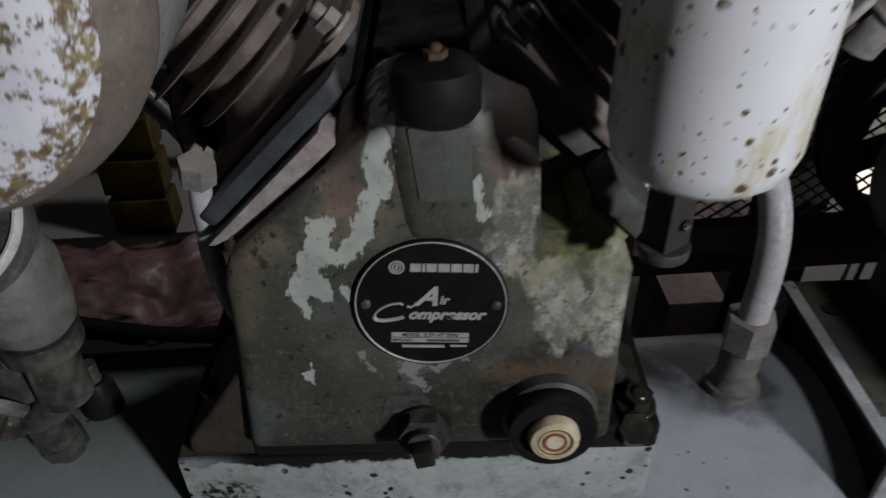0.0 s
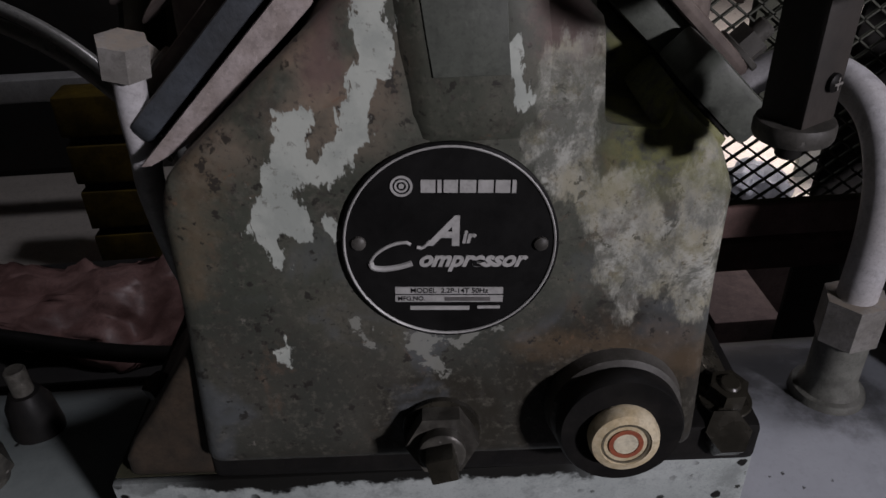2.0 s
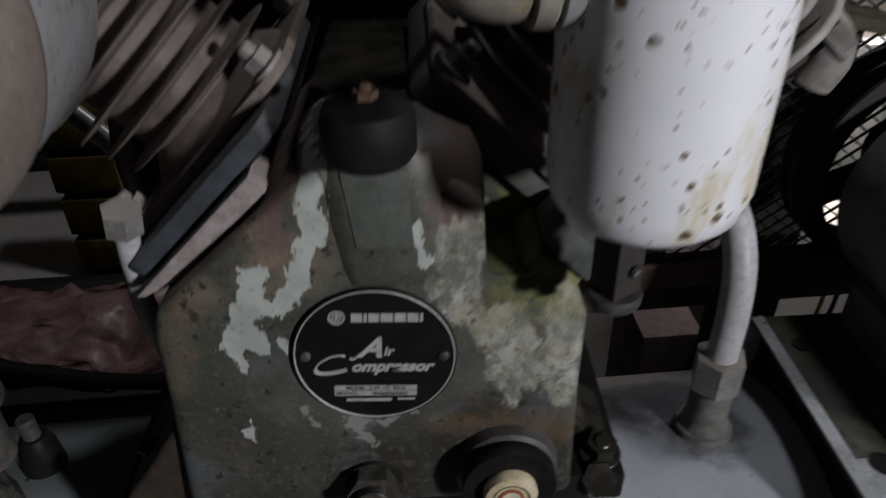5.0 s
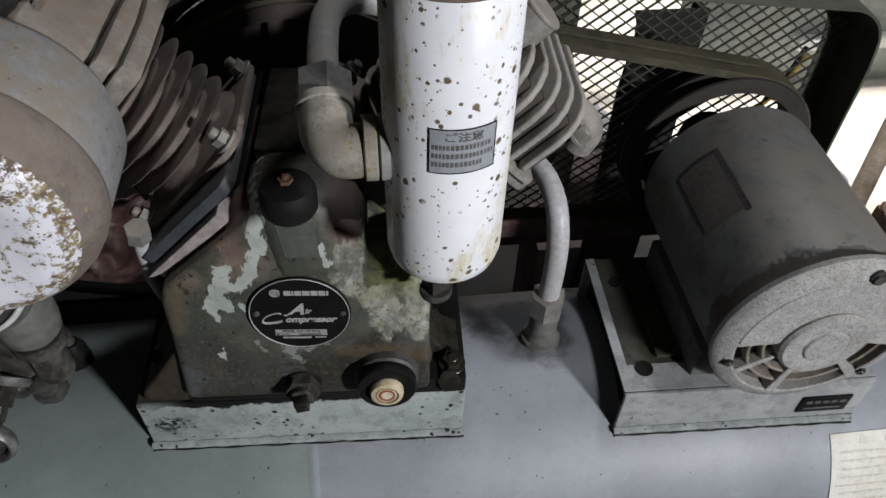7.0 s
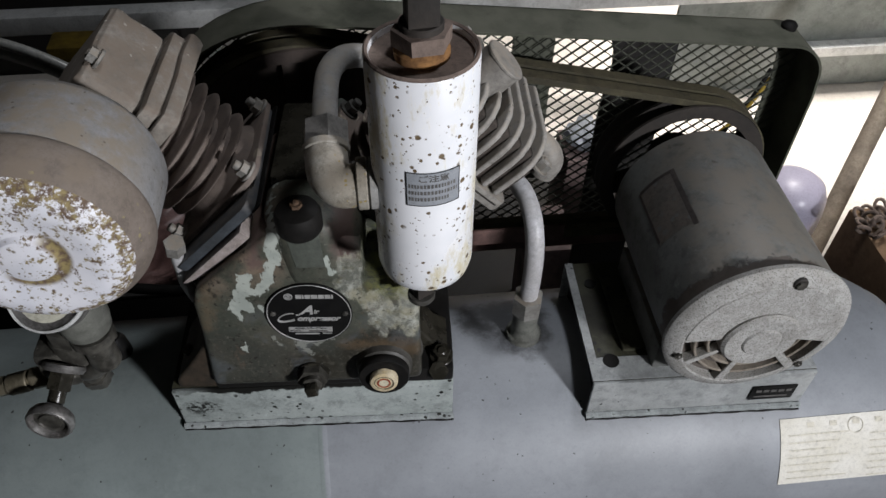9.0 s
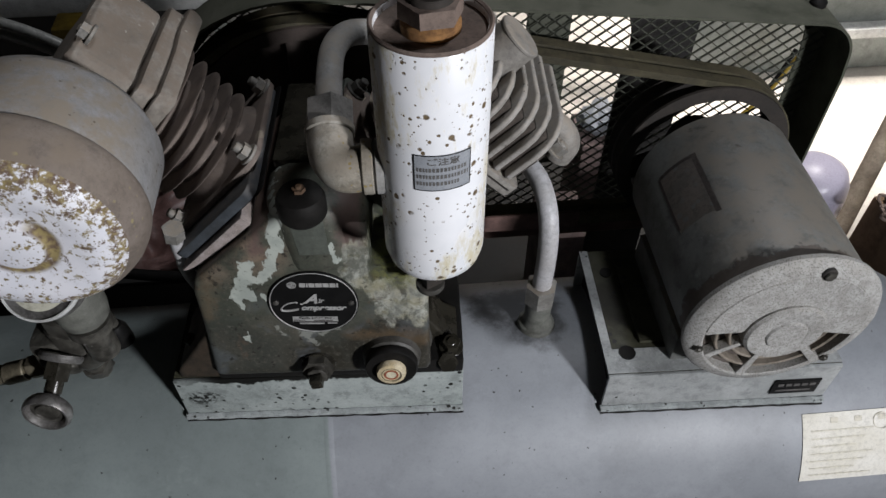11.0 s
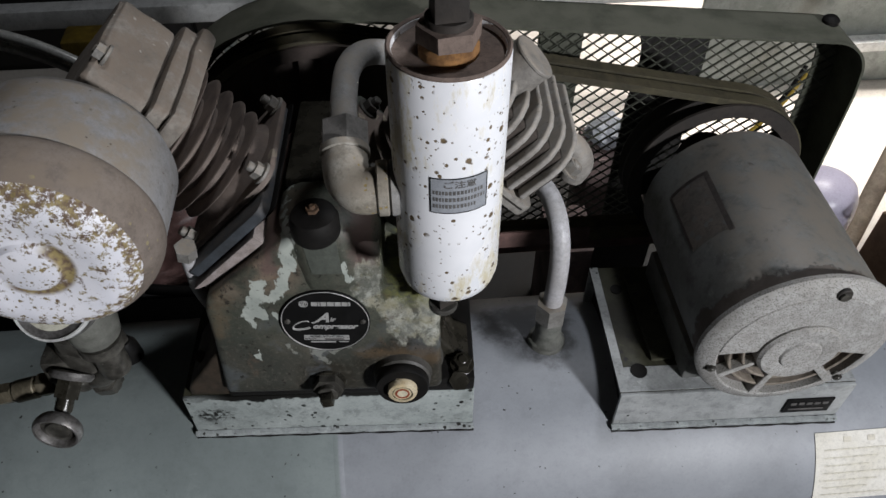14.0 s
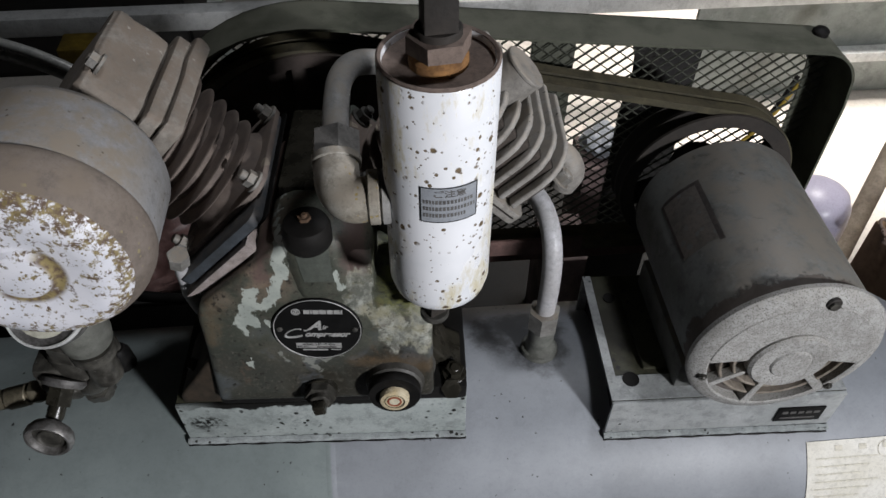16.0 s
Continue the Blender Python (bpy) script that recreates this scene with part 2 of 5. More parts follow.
MOTOR_SHELL = motor_paint()
GRIMY_END = worn("grimy_shield_bar", (0.27, 0.235, 0.195), (0.17, 0.145, 0.115), 60, 0.8, 0, 0.5)
END = worn("speckled_end_shield", (0.43, 0.428, 0.415), (0.33, 0.322, 0.305), 55, 0.75, 0, 0.6, (0.15, 0.14, 0.125), 520, 0.30, often=0.2, grain=420, grain_amt=1.8, stains=0.6,
           dust=(0.34, 0.33, 0.305))
BLACK = worn("black_rubber_and_shade", (0.007, 0.007, 0.007), (0.013, 0.012, 0.011), 40, 0.55, 0, 0.2, spec=0.15)
OIL = worn("oily_black", (0.015, 0.014, 0.011), (0.035, 0.032, 0.024), 40, 0.28, 0, 0.25)
FLY = worn("rusty_flywheel_iron", (0.060, 0.046, 0.040), (0.034, 0.027, 0.024), 12, 0.75, 0, 0.3, dust=(0.085, 0.068, 0.056))
DARK = worn("dark_iron", (0.022, 0.020, 0.018), (0.040, 0.033, 0.028), 24, 0.7, 0, 0.3)
BELT = worn("dusty_belt", (0.105, 0.094, 0.056), (0.058, 0.052, 0.036), 20, 0.8, 0, 0.2, dust=(0.120, 0.104, 0.064))
GUARD = worn("olive_guard_paint", (0.089, 0.093, 0.068), (0.064, 0.068, 0.049), 9, 0.62, 0, 0.2, dust=(0.115, 0.115, 0.089))
MESH = worn("dark_green_mesh", (0.085, 0.09, 0.07), (0.05, 0.053, 0.042), 30, 0.6, 0, 0.1)
BROWN = worn("brown_rail", (0.16, 0.094, 0.083), (0.09, 0.056, 0.049), 20, 0.75, 0, 0.2)
PIPE = worn("pipe_grey_paint", (0.340, 0.340, 0.340), (0.255, 0.251, 0.238), 26, 0.5, 0, 0.2, dust=(0.315, 0.289, 0.255))
PALE_PIPE = worn("pale_pipe_paint", (0.50, 0.50, 0.52), (0.40, 0.39, 0.39), 26, 0.45, 0, 0.2, (0.12, 0.11, 0.10), 90, 0.08)
TUBE = worn("pale_tube", (0.55, 0.55, 0.52), (0.42, 0.42, 0.40), 20, 0.3, 0.3, 0.1)
CREAM = worn("cream_plastic", (0.62, 0.55, 0.40), (0.48, 0.38, 0.22), 70, 0.42, 0, 0.15)
CREAM2 = worn("pale_lens", (0.66, 0.62, 0.48), (0.58, 0.52, 0.38), 60, 0.35, 0, 0.1)
REDRING = worn("red_ring", (0.34, 0.10, 0.05), (0.26, 0.07, 0.04), 80, 0.5, 0, 0.1)
BRASS = worn("old_brass", (0.25, 0.22, 0.16), (0.13, 0.115, 0.08), 60, 0.5, 0.5, 0.3)
BADGE = worn("black_badge", (0.006, 0.006, 0.006), (0.009, 0.009, 0.009), 30, 0.5, 0, 0.05, spec=0.15, stains=0.12)
SILVER = worn("badge_silver", (0.46, 0.46, 0.45), (0.36, 0.36, 0.35), 120, 0.5, 0.2, 0.1, stains=0.12)
FLOOR = worn("beige_floor", (0.62, 0.58, 0.52), (0.54, 0.50, 0.45), 2.5, 0.55, 0, 0.1, (0.25, 0.22, 0.19), 14, 0.06, grain=60, stains=0.12)
WALL = worn("dark_closing_wall", (0.060, 0.060, 0.058), (0.045, 0.045, 0.043), 1.2, 0.8, 0, 0.1, grain=40)
RAIL = worn("galvanised_rail", (0.74, 0.75, 0.74), (0.60, 0.61, 0.60), 14, 0.45, 0.2, 0.1)
PANEL = worn("grey_green_panel", (0.34, 0.36, 0.34), (0.22, 0.24, 0.22), 6, 0.6, 0, 0.1)
YELLOW = worn("yellow_blocks", (0.185, 0.125, 0.016), (0.070, 0.048, 0.010), 16, 0.6, 0, 0.2)
PINK = worn("pink_plastic", (0.36, 0.22, 0.20), (0.17, 0.090, 0.080), 18, 0.45, 0, 0.2)
LILAC = worn("lilac_plastic", (0.42, 0.40, 0.50), (0.36, 0.34, 0.43), 6, 0.35, 0, 0.05, stains=0.12)
PLATE_GHOST = worn("plate_ghost", (0.270, 0.235, 0.210), (0.205, 0.188, 0.175), 30, 0.6, 0, 0.3, (0.23, 0.235, 0.225), 70, 0.25, often=0.05)
REDDISH = worn("reddish_brown_paint", (0.118, 0.098, 0.090), (0.090, 0.080, 0.075), 60, 0.7, 0, 0.2)
CABLE = worn("yellow_cable_skin", (0.48, 0.33, 0.05), (0.36, 0.25, 0.04), 40, 0.5, 0, 0.1)
WOOD = worn("grey_wood", (0.26, 0.22, 0.17), (0.17, 0.14, 0.11), 30, 0.8, 0, 0.3)
CARD = worn("brown_carton", (0.22, 0.14, 0.08), (0.16, 0.10, 0.06), 12, 0.85, 0, 0.2)
PAPER = worn("yellowed_paper", (0.80, 0.78, 0.72), (0.72, 0.69, 0.60), 14, 0.7, 0, 0.05, (0.25, 0.22, 0.17), 60, 0.02, stains=0.12)
PRINT = worn("pale_print", (0.66, 0.62, 0.53), (0.72, 0.69, 0.58), 60, 0.7, 0, 0.05)
INK = worn("faded_ink", (0.075, 0.072, 0.070), (0.15, 0.145, 0.14), 40, 0.7, 0, 0.05)
FOIL = worn("grey_sticker", (0.36, 0.38, 0.41), (0.30, 0.32, 0.35), 40, 0.45, 0.1, 0.05, stains=0.12)
GLASS = worn("cloudy_gauge_cover", (0.55, 0.54, 0.46), (0.46, 0.45, 0.36), 30, 0.2, 0, 0.05)


def enamel_face():
    """The drum's front: white enamel, eaten by rust and yellow stain towards the rim."""
    n = Nodes("rusty_white_enamel")
    x, _, z = n.xyz()
    r = n.math("SQRT", n.math("ADD", n.math("POWER", x, 2.0), n.math("POWER", z, 2.0)))
    blot = n.noise(120, 8, 0.72)
    rim = n.math("ADD", n.step(r, 0.052, 0.0755), n.math("MULTIPLY", n.step(z, 0.0, 0.07), 0.45))
    rust = n.step(n.math("ADD", blot, n.math("MULTIPLY", rim, 0.12)), 0.545, 0.605)
    rust = n.math("MULTIPLY", rust, n.step(n.noise(260, 5, 0.7), 0.36, 0.50))
    ring = n.math("MULTIPLY", n.step(r, 0.0195, 0.0225), n.step(r, 0.0335, 0.0285))
    rust = n.math("MAXIMUM", rust, n.math("MULTIPLY", n.math("MULTIPLY", ring, n.step(n.math("SUBTRACT", x, z), -0.012, 0.006)), n.step(n.noise(70, 6, 0.7), 0.26, 0.42)))
    col = n.mix(n.step(n.noise(20, 3), 0.4, 0.7), (0.78, 0.78, 0.83), (0.68, 0.69, 0.75))
    col = n.mix(rust, col, n.mix(n.step(n.noise(150, 4), 0.4, 0.62), (0.12, 0.080, 0.055), (0.27, 0.215, 0.095)))
    dots = 0.0
    for scale, size in ((110, 0.32), (210, 0.36)):
        f = n.step(n.math("ADD", n.cells(scale), n.math("MULTIPLY", n.noise(scale * 2, 5, 0.7), 0.75)), size + 0.22, size + 0.16)
        dots = n.math("MAXIMUM", dots, n.math("MULTIPLY", f, n.step(n.noise(scale * 0.3, 2), 0.40, 0.50)))
    col = n.mix(dots, col, n.mix(n.noise(260, 2), (0.07, 0.05, 0.025), (0.26, 0.20, 0.08)))
    n.bump(n.math("SUBTRACT", 1.0, n.math("MAXIMUM", rust, dots)), 0.3)
    return n.out(col, n.math("ADD", 0.3, n.math("MULTIPLY", rust, 0.5)))


ENAMEL = enamel_face()


def crank_paint():
    """Old green-grey casting with flaked patches of pale undercoat; places in metres from the badge's centre."""
    n = Nodes("flaking_green_casting")
    x, y, z = n.xyz()
    jag = n.math("MULTIPLY", n.math("SUBTRACT", n.noise(95, 9, 0.72), 0.5), 0.030)
    edge = n.math("ADD", jag, n.math("MULTIPLY", n.math("SUBTRACT", n.noise(32, 3), 0.5), 0.012))

    def lobe(ax, az, bx, bz, r):
        """How deep a point lies inside a flaked strip that runs from a to b."""
        ux, uz = bx - ax, bz - az
        q = ux * ux + uz * uz
        h = n.math("ADD", n.math("MULTIPLY", x, ux / q), n.math("MULTIPLY_ADD", z, uz / q, -(ax * ux + az * uz) / q))
        h = n.math("MINIMUM", n.math("MAXIMUM", h, 0.0), 1.0)
        dx = n.math("SUBTRACT", n.math("SUBTRACT", x, ax), n.math("MULTIPLY", h, ux))
        dz = n.math("SUBTRACT", n.math("SUBTRACT", z, az), n.math("MULTIPLY", h, uz))
        d = n.math("SQRT", n.math("ADD", n.math("MULTIPLY", dx, dx), n.math("MULTIPLY", dz, dz)))
        return n.math("SUBTRACT", r, d)

    torn = n.t.nodes.new("ShaderNodeMapping")
    n.link(n.co, torn.inputs["Vector"])
    torn.inputs["Scale"].default_value = (1.0, 1.0, 0.45)
    jag_torn = n.math("MULTIPLY", n.math("SUBTRACT", n.noise(150, 7, 0.68, torn.outputs[0]), 0.5), 0.024)
    jag_torn = n.math("ADD", jag_torn, n.math("MULTIPLY", n.math("SUBTRACT", n.noise(42, 3), 0.5), 0.012))

    def union(items, rag=None, soft=0.0005):
        f = lobe(*items[0])
        for it in items[1:]:
            f = n.math("MAXIMUM", f, lobe(*it))
        return n.step(n.math("ADD", f, rag or edge), -soft, soft)

    base = n.mix(n.step(n.noise(18, 5), 0.35, 0.65), (0.044, 0.050, 0.038), (0.072, 0.077, 0.060))
    base = n.mix(n.math("MULTIPLY", n.step(n.noise(9, 4, co=None), 0.5, 0.66), 0.28), base, (0.105, 0.082, 0.058))
    base = n.mix(n.step(n.noise(140, 5, 0.7), 0.60, 0.70), base, (0.045, 0.04, 0.035))
    base = n.mix(n.math("MULTIPLY", n.step(n.noise(55, 5, 0.7), 0.60, 0.70), 0.5), base, (0.13, 0.118, 0.095))
    shoulder = n.math("MULTIPLY", n.step(z, 0.02, 0.06), n.step(x, 0.0, -0.05))
    base = n.mix(n.math("MULTIPLY", shoulder, n.step(n.noise(30, 4), 0.35, 0.6)), base, (0.20, 0.155, 0.115))
    rp = n.math("SQRT", n.math("ADD", n.math("POWER", n.math("ADD", x, 0.006), 2.0), n.math("POWER", n.math("ADD", z, 0.106), 2.0)))
    rs = n.math("SQRT", n.math("ADD", n.math("POWER", n.math("SUBTRACT", x, 0.076), 2.0), n.math("POWER", n.math("ADD", z, 0.092), 2.0)))
    spill = n.math("MAXIMUM", n.step(n.math("ADD", rp, n.math("MULTIPLY", n.noise(30, 4), 0.03)), 0.062, 0.040), n.step(n.math("ADD", rs, n.math("MULTIPLY", n.noise(30, 4), 0.03)), 0.080, 0.060))
    oil = n.math("MAXIMUM", spill, n.math("MULTIPLY", n.step(z, -0.10, -0.135), n.step(n.noise(22, 4), 0.25, 0.5)))
    # ragged darker tone from mid-height down to the bottom of the case
    low_tone = n.math("MULTIPLY", n.step(n.math("ADD", z, n.math("MULTIPLY", n.noise(16, 6, 0.68), 0.16)), 0.080, 0.0), 0.82)
    base = n.mix(n.math("MULTIPLY", low_tone, 0.75), base, (0.034, 0.035, 0.031))
    base = n.mix(oil, base, (0.022, 0.020, 0.014))
    pale = union([(-0.0226, 0.112, -0.026, 0.080, 0.0072), (-0.026, 0.080, -0.0367, 0.0486, 0.0060), (-0.0367, 0.0486, -0.0496, 0.0314, 0.0058), (-0.0578, 0.0530, -0.070, 0.0240, 0.0068),
                  (-0.070, 0.0240, -0.077, 0.006, 0.0072), (-0.0755, 0.0037, -0.0738, -0.011, 0.0035), (-0.067, 0.0195, -0.0613, 0.006, 0.0042), (-0.076, -0.048, -0.079, -0.062, 0.0016), (0.024, 0.080, 0.030, 0.060, 0.0026),
                  (-0.0480, 0.0320, -0.0640, 0.0360, 0.0048), (-0.050, 0.008, -0.047, 0.003, 0.0018)], jag_torn)
    faint = n.math("MULTIPLY", union([(-0.044, -0.040, -0.038, -0.054, 0.0022), (-0.036, -0.046, 0.006, -0.054, 0.0020), (-0.016, -0.056, -0.005, -0.072, 0.0030), (0.006, -0.052, 0.024, -0.046, 0.002)]), 0.6)
    cream = union([(0.048, 0.072, 0.048, 0.032, 0.0125), (0.0385, 0.0407, 0.0573, 0.0195, 0.0085), (0.0714, 0.015, 0.0785, -0.020, 0.0150), (0.0773, -0.0253, 0.0773, -0.041, 0.0050),
                   (0.0926, -0.004, 0.090, -0.0174, 0.0105), (0.108, 0.0354, 0.108, -0.041, 0.0080), (0.102, 0.0195, 0.1043, -0.012, 0.0090)], jag_torn, 0.0028)
    ruddy = union([(0.046, 0.118, 0.047, 0.086, 0.011), (-0.040, 0.110, -0.046, 0.070, 0.006)], edge, 0.006)
    flake = n.mix(n.step(n.noise(40, 4), 0.4, 0.62), (0.40, 0.43, 0.39), (0.31, 0.34, 0.31))
    creamy = n.mix(n.step(n.noise(34, 5), 0.38, 0.62), (0.40, 0.41, 0.37), (0.27, 0.25, 0.17))
    creamy = n.mix(n.math("MULTIPLY", n.step(n.noise(120, 4, 0.7), 0.60, 0.68), n.step(n.noise(16, 2), 0.4, 0.6)), creamy, (0.09, 0.07, 0.04))
    moss = n.math("MULTIPLY", n.step(z, 0.0, 0.05), n.math("MULTIPLY", n.step(x, 0.050, 0.08), n.math("MULTIPLY", n.step(n.noise(24, 4), 0.35, 0.55), n.step(n.noise(75, 8, 0.75), 0.36, 0.56))))
    stretch = n.t.nodes.new("ShaderNodeMapping")
    n.link(n.co, stretch.inputs["Vector"])
    stretch.inputs["Scale"].default_value = (1.0, 1.0, 0.6)
    streak = n.step(n.noise(48, 8, 0.75, stretch.outputs[0]), 0.36, 0.58)
    mott = n.noise(52, 7, 0.75)
    base = n.mix(n.math("MULTIPLY", n.step(mott, 0.52, 0.66), 0.7), base, (0.045, 0.042, 0.034))
    base = n.mix(n.math("MULTIPLY", n.step(n.noise(64, 6, 0.75, warp=0.6), 0.62, 0.70), 0.65), base, (0.16, 0.085, 0.05))
    creamy = n.mix(n.math("MULTIPLY", streak, 0.75), (0.36, 0.37, 0.33), creamy)
    thin = n.math("MULTIPLY", cream, n.math("ADD", 0.22, n.math("MULTIPLY", n.math("MULTIPLY", streak, n.step(n.noise(34, 8, 0.78, warp=0.5), 0.40, 0.52)), 0.78)))
    base = n.mix(n.math("MULTIPLY", n.step(n.noise(230, 6, 0.75), 0.50, 0.66), 0.45), base, (0.120, 0.114, 0.092))
    base = n.mix(n.math("MULTIPLY", n.step(n.noise(420, 4, 0.7), 0.54, 0.68), 0.75), base, (0.035, 0.033, 0.028))
    blue = n.math("MULTIPLY", n.step(n.noise(17, 4, warp=0.5), 0.52, 0.66), n.step(z, 0.03, -0.03))
    base = n.mix(n.math("MULTIPLY", blue, 0.45), base, (0.098, 0.112, 0.126))
    rusty = union([(0.030, -0.058, 0.100, -0.058, 0.006), (0.070, -0.060, 0.112, -0.070, 0.008), (-0.100, 0.035, -0.112, -0.020, 0.006)], edge, 0.008)
    base = n.mix(n.math("MULTIPLY", rusty, 0.38), base, (0.150, 0.098, 0.052))
    base = n.mix(n.math("MULTIPLY", n.step(n.noise(24, 5, 0.7, warp=0.8), 0.56, 0.68), 0.40), base, (0.120, 0.078, 0.052))
    base = n.mix(n.math("MULTIPLY", n.step(n.noise(130, 5, 0.65), 0.59, 0.65), 0.85), base, (0.016, 0.014, 0.012))
    base = n.mix(n.math("MULTIPLY", n.step(n.noise(88, 7, 0.75), 0.65, 0.69), 0.6), base, (0.20, 0.19, 0.165))
    creamy = n.mix(n.math("MULTIPLY", n.step(n.noise(58, 8, 0.75), 0.50, 0.62), 0.65), creamy, (0.19, 0.18, 0.105))
    creamy = n.mix(n.math("MULTIPLY", n.step(n.noise(90, 5, 0.7, warp=0.4), 0.60, 0.64), 0.8), creamy, (0.05, 0.048, 0.03))
    creamy = n.mix(n.math("MULTIPLY", n.step(n.noise(300, 4, 0.7), 0.55, 0.68), 0.6), creamy, (0.13, 0.10, 0.05))
    base = n.mix(n.math("MULTIPLY", ruddy, 0.75), base, (0.125, 0.080, 0.072))
    col = n.mix(thin, base, creamy)
    col = n.mix(moss, col, (0.150, 0.155, 0.045))
    flake = n.mix(n.math("MULTIPLY", n.step(n.noise(260, 4, 0.7), 0.58, 0.70), 0.7), flake, (0.14, 0.14, 0.12))
    col = n.mix(faint, col, (0.27, 0.28, 0.25))
    col = n.mix(pale, col, flake)
    h = n.math("ADD", n.math("MULTIPLY", n.noise(190, 4), 0.5), n.math("MULTIPLY", n.math("MAXIMUM", pale, cream), -0.3))
    n.bump(h, 0.35)
    return n.out(col, n.math("ADD", 0.42, n.math("MULTIPLY", n.noise(14, 3), 0.3)))


CRANK = crank_paint()
PAD = worn("dark_green_paint", (0.100, 0.110, 0.094), (0.065, 0.072, 0.062), 22, 0.5, 0, 0.3, (0.05, 0.055, 0.045), 60, 0.06)
GRIME = worn("oily_grime", (0.035, 0.033, 0.029), (0.12, 0.115, 0.10), 70, 0.38, 0.3, 0.7, (0.26, 0.25, 0.23), 110, 0.10)
FOOT = worn("brown_greasy_foot", (0.055, 0.040, 0.028), (0.023, 0.019, 0.014), 40, 0.6, 0, 0.5, (0.010, 0.009, 0.008), 60, 0.20)
BOSS = worn("greasy_casting", (0.085, 0.082, 0.075), (0.040, 0.038, 0.033), 45, 0.5, 0, 0.4, (0.11, 0.105, 0.095), 160, 0.16)
SHABBY = worn("shabby_carton", (0.20, 0.145, 0.137), (0.12, 0.09, 0.085), 14, 0.8, 0, 0.2)
MAT = worn("dull_dark", (0.018, 0.018, 0.018), (0.030, 0.027, 0.024), 8, 0.8, 0, 0.2)
SOLID = worn("regulator_grey_green", (0.17, 0.175, 0.155), (0.09, 0.09, 0.08), 20, 0.5, 0, 0.2)

# ---- mesh helpers ----
ORG = {}


def thing(name, loc, label, category, group="", kind=""):
    ob = new(name)
    ob.location = loc
    ob.empty_display_size = 0.02
    ORG[ob] = Vector(loc)
    return tagged(ob, label, category, group, kind)


def mesh_of(name, bm, material, org, sharp=38):
    bmesh.ops.translate(bm, verts=bm.verts, vec=-org)
    bmesh.ops.recalc_face_normals(bm, faces=bm.faces)
    me = bpy.data.meshes.new(name)
    bm.to_mesh(me)
    bm.free()
    me.polygons.foreach_set("use_smooth", [True] * len(me.polygons))
    me.set_sharp_from_angle(angle=radians(sharp))
    me.materials.append(material)
    return me


def part(name, bm, material, parent, label="", sharp=38):
    """One mesh under a thing or a part; bm is in world metres."""
    ob = new(name, mesh_of(name, bm, material, ORG[parent], sharp))
    ob.parent = parent
    ORG[ob] = ORG[parent]
    return tagged(ob, label)


def solo(name, bm, material, org, label, category, group="", kind="", sharp=38):
    """A thing of one mesh."""
    ob = new(name, mesh_of(name, bm, material, Vector(org), sharp))
    ob.location = org
    ORG[ob] = Vector(org)
    return tagged(ob, label, category, group, kind)


def join(*bms):
    out = bmesh.new()
    for b in bms:
        me = bpy.data.meshes.new("tmp")
        b.to_mesh(me)
        b.free()
        out.from_mesh(me)
        bpy.data.meshes.remove(me)
    return out


def soften(bm, width, seg=2, angle=40):
    edges = [e for e in bm.edges if len(e.link_faces) == 2 and e.calc_face_angle(0) > radians(angle)]
    if width and edges:
        bmesh.ops.bevel(bm, geom=edges, offset=width, segments=seg, profile=0.6, affect="EDGES", clamp_overlap=True)
    return bm


def box(x0, x1, y0, y1, z0, z1, bevel=0.002, m=None, seg=2):
    bm = bmesh.new()
    bmesh.ops.create_cube(bm, size=1, matrix=Matrix.LocRotScale(((x0 + x1) / 2, (y0 + y1) / 2, (z0 + z1) / 2), None,
                                                                (abs(x1 - x0), abs(y1 - y0), abs(z1 - z0))))
    soften(bm, bevel, seg)
    if m:
        bm.transform(m)
    return bm


def lathe(profile, m, seg=40, cap=True):
    """Turns (radius, height) pairs round m's z axis."""
    bm = bmesh.new()
    rings = []
    for r, h in profile:
        if r < 1e-6:
            rings.append([bm.verts.new(m @ Vector((0, 0, h)))])
        else:
            rings.append([bm.verts.new(m @ Vector((r * math.cos(2 * math.pi * i / seg), r * math.sin(2 * math.pi * i / seg), h)))
                          for i in range(seg)])
    for a, b in zip(rings, rings[1:]):
        for i in range(seg):
            j = (i + 1) % seg
            if len(a) == 1 and len(b) > 1:
                bm.faces.new((a[0], b[j], b[i]))
            elif len(b) == 1 and len(a) > 1:
                bm.faces.new((a[i], a[j], b[0]))
            elif len(a) > 1:
                bm.faces.new((a[i], a[j], b[j], b[i]))
    if cap:
        for ring in (rings[0], rings[-1]):
            if len(ring) > 1:
                bm.faces.new(ring)
    return bm


def along(p0, p1):
    """A frame at p0 whose z axis runs to p1, and its length."""
    a, b = Vector(p0), Vector(p1)
    d = b - a
    return Matrix.Translation(a) @ d.to_track_quat("Z", "Y").to_matrix().to_4x4(), d.length


def rod(p0, p1, r, bevel=0.001, seg=28, r1=None):
    m, h = along(p0, p1)
    r1 = r if r1 is None else r1
    b = min(bevel, h * 0.3, r * 0.5)
    return lathe([(r - b, 0), (r, b), (r1, h - b), (r1 - b, h)], m, seg)


def hexnut(p0, p1, r, bevel=0.0012, turn=0.0):
    m, h = along(p0, p1)
    m = m @ pose(0, 0, 0, 0, 0, turn)
    return soften(lathe([(r, 0), (r, h)], m, 6), bevel)


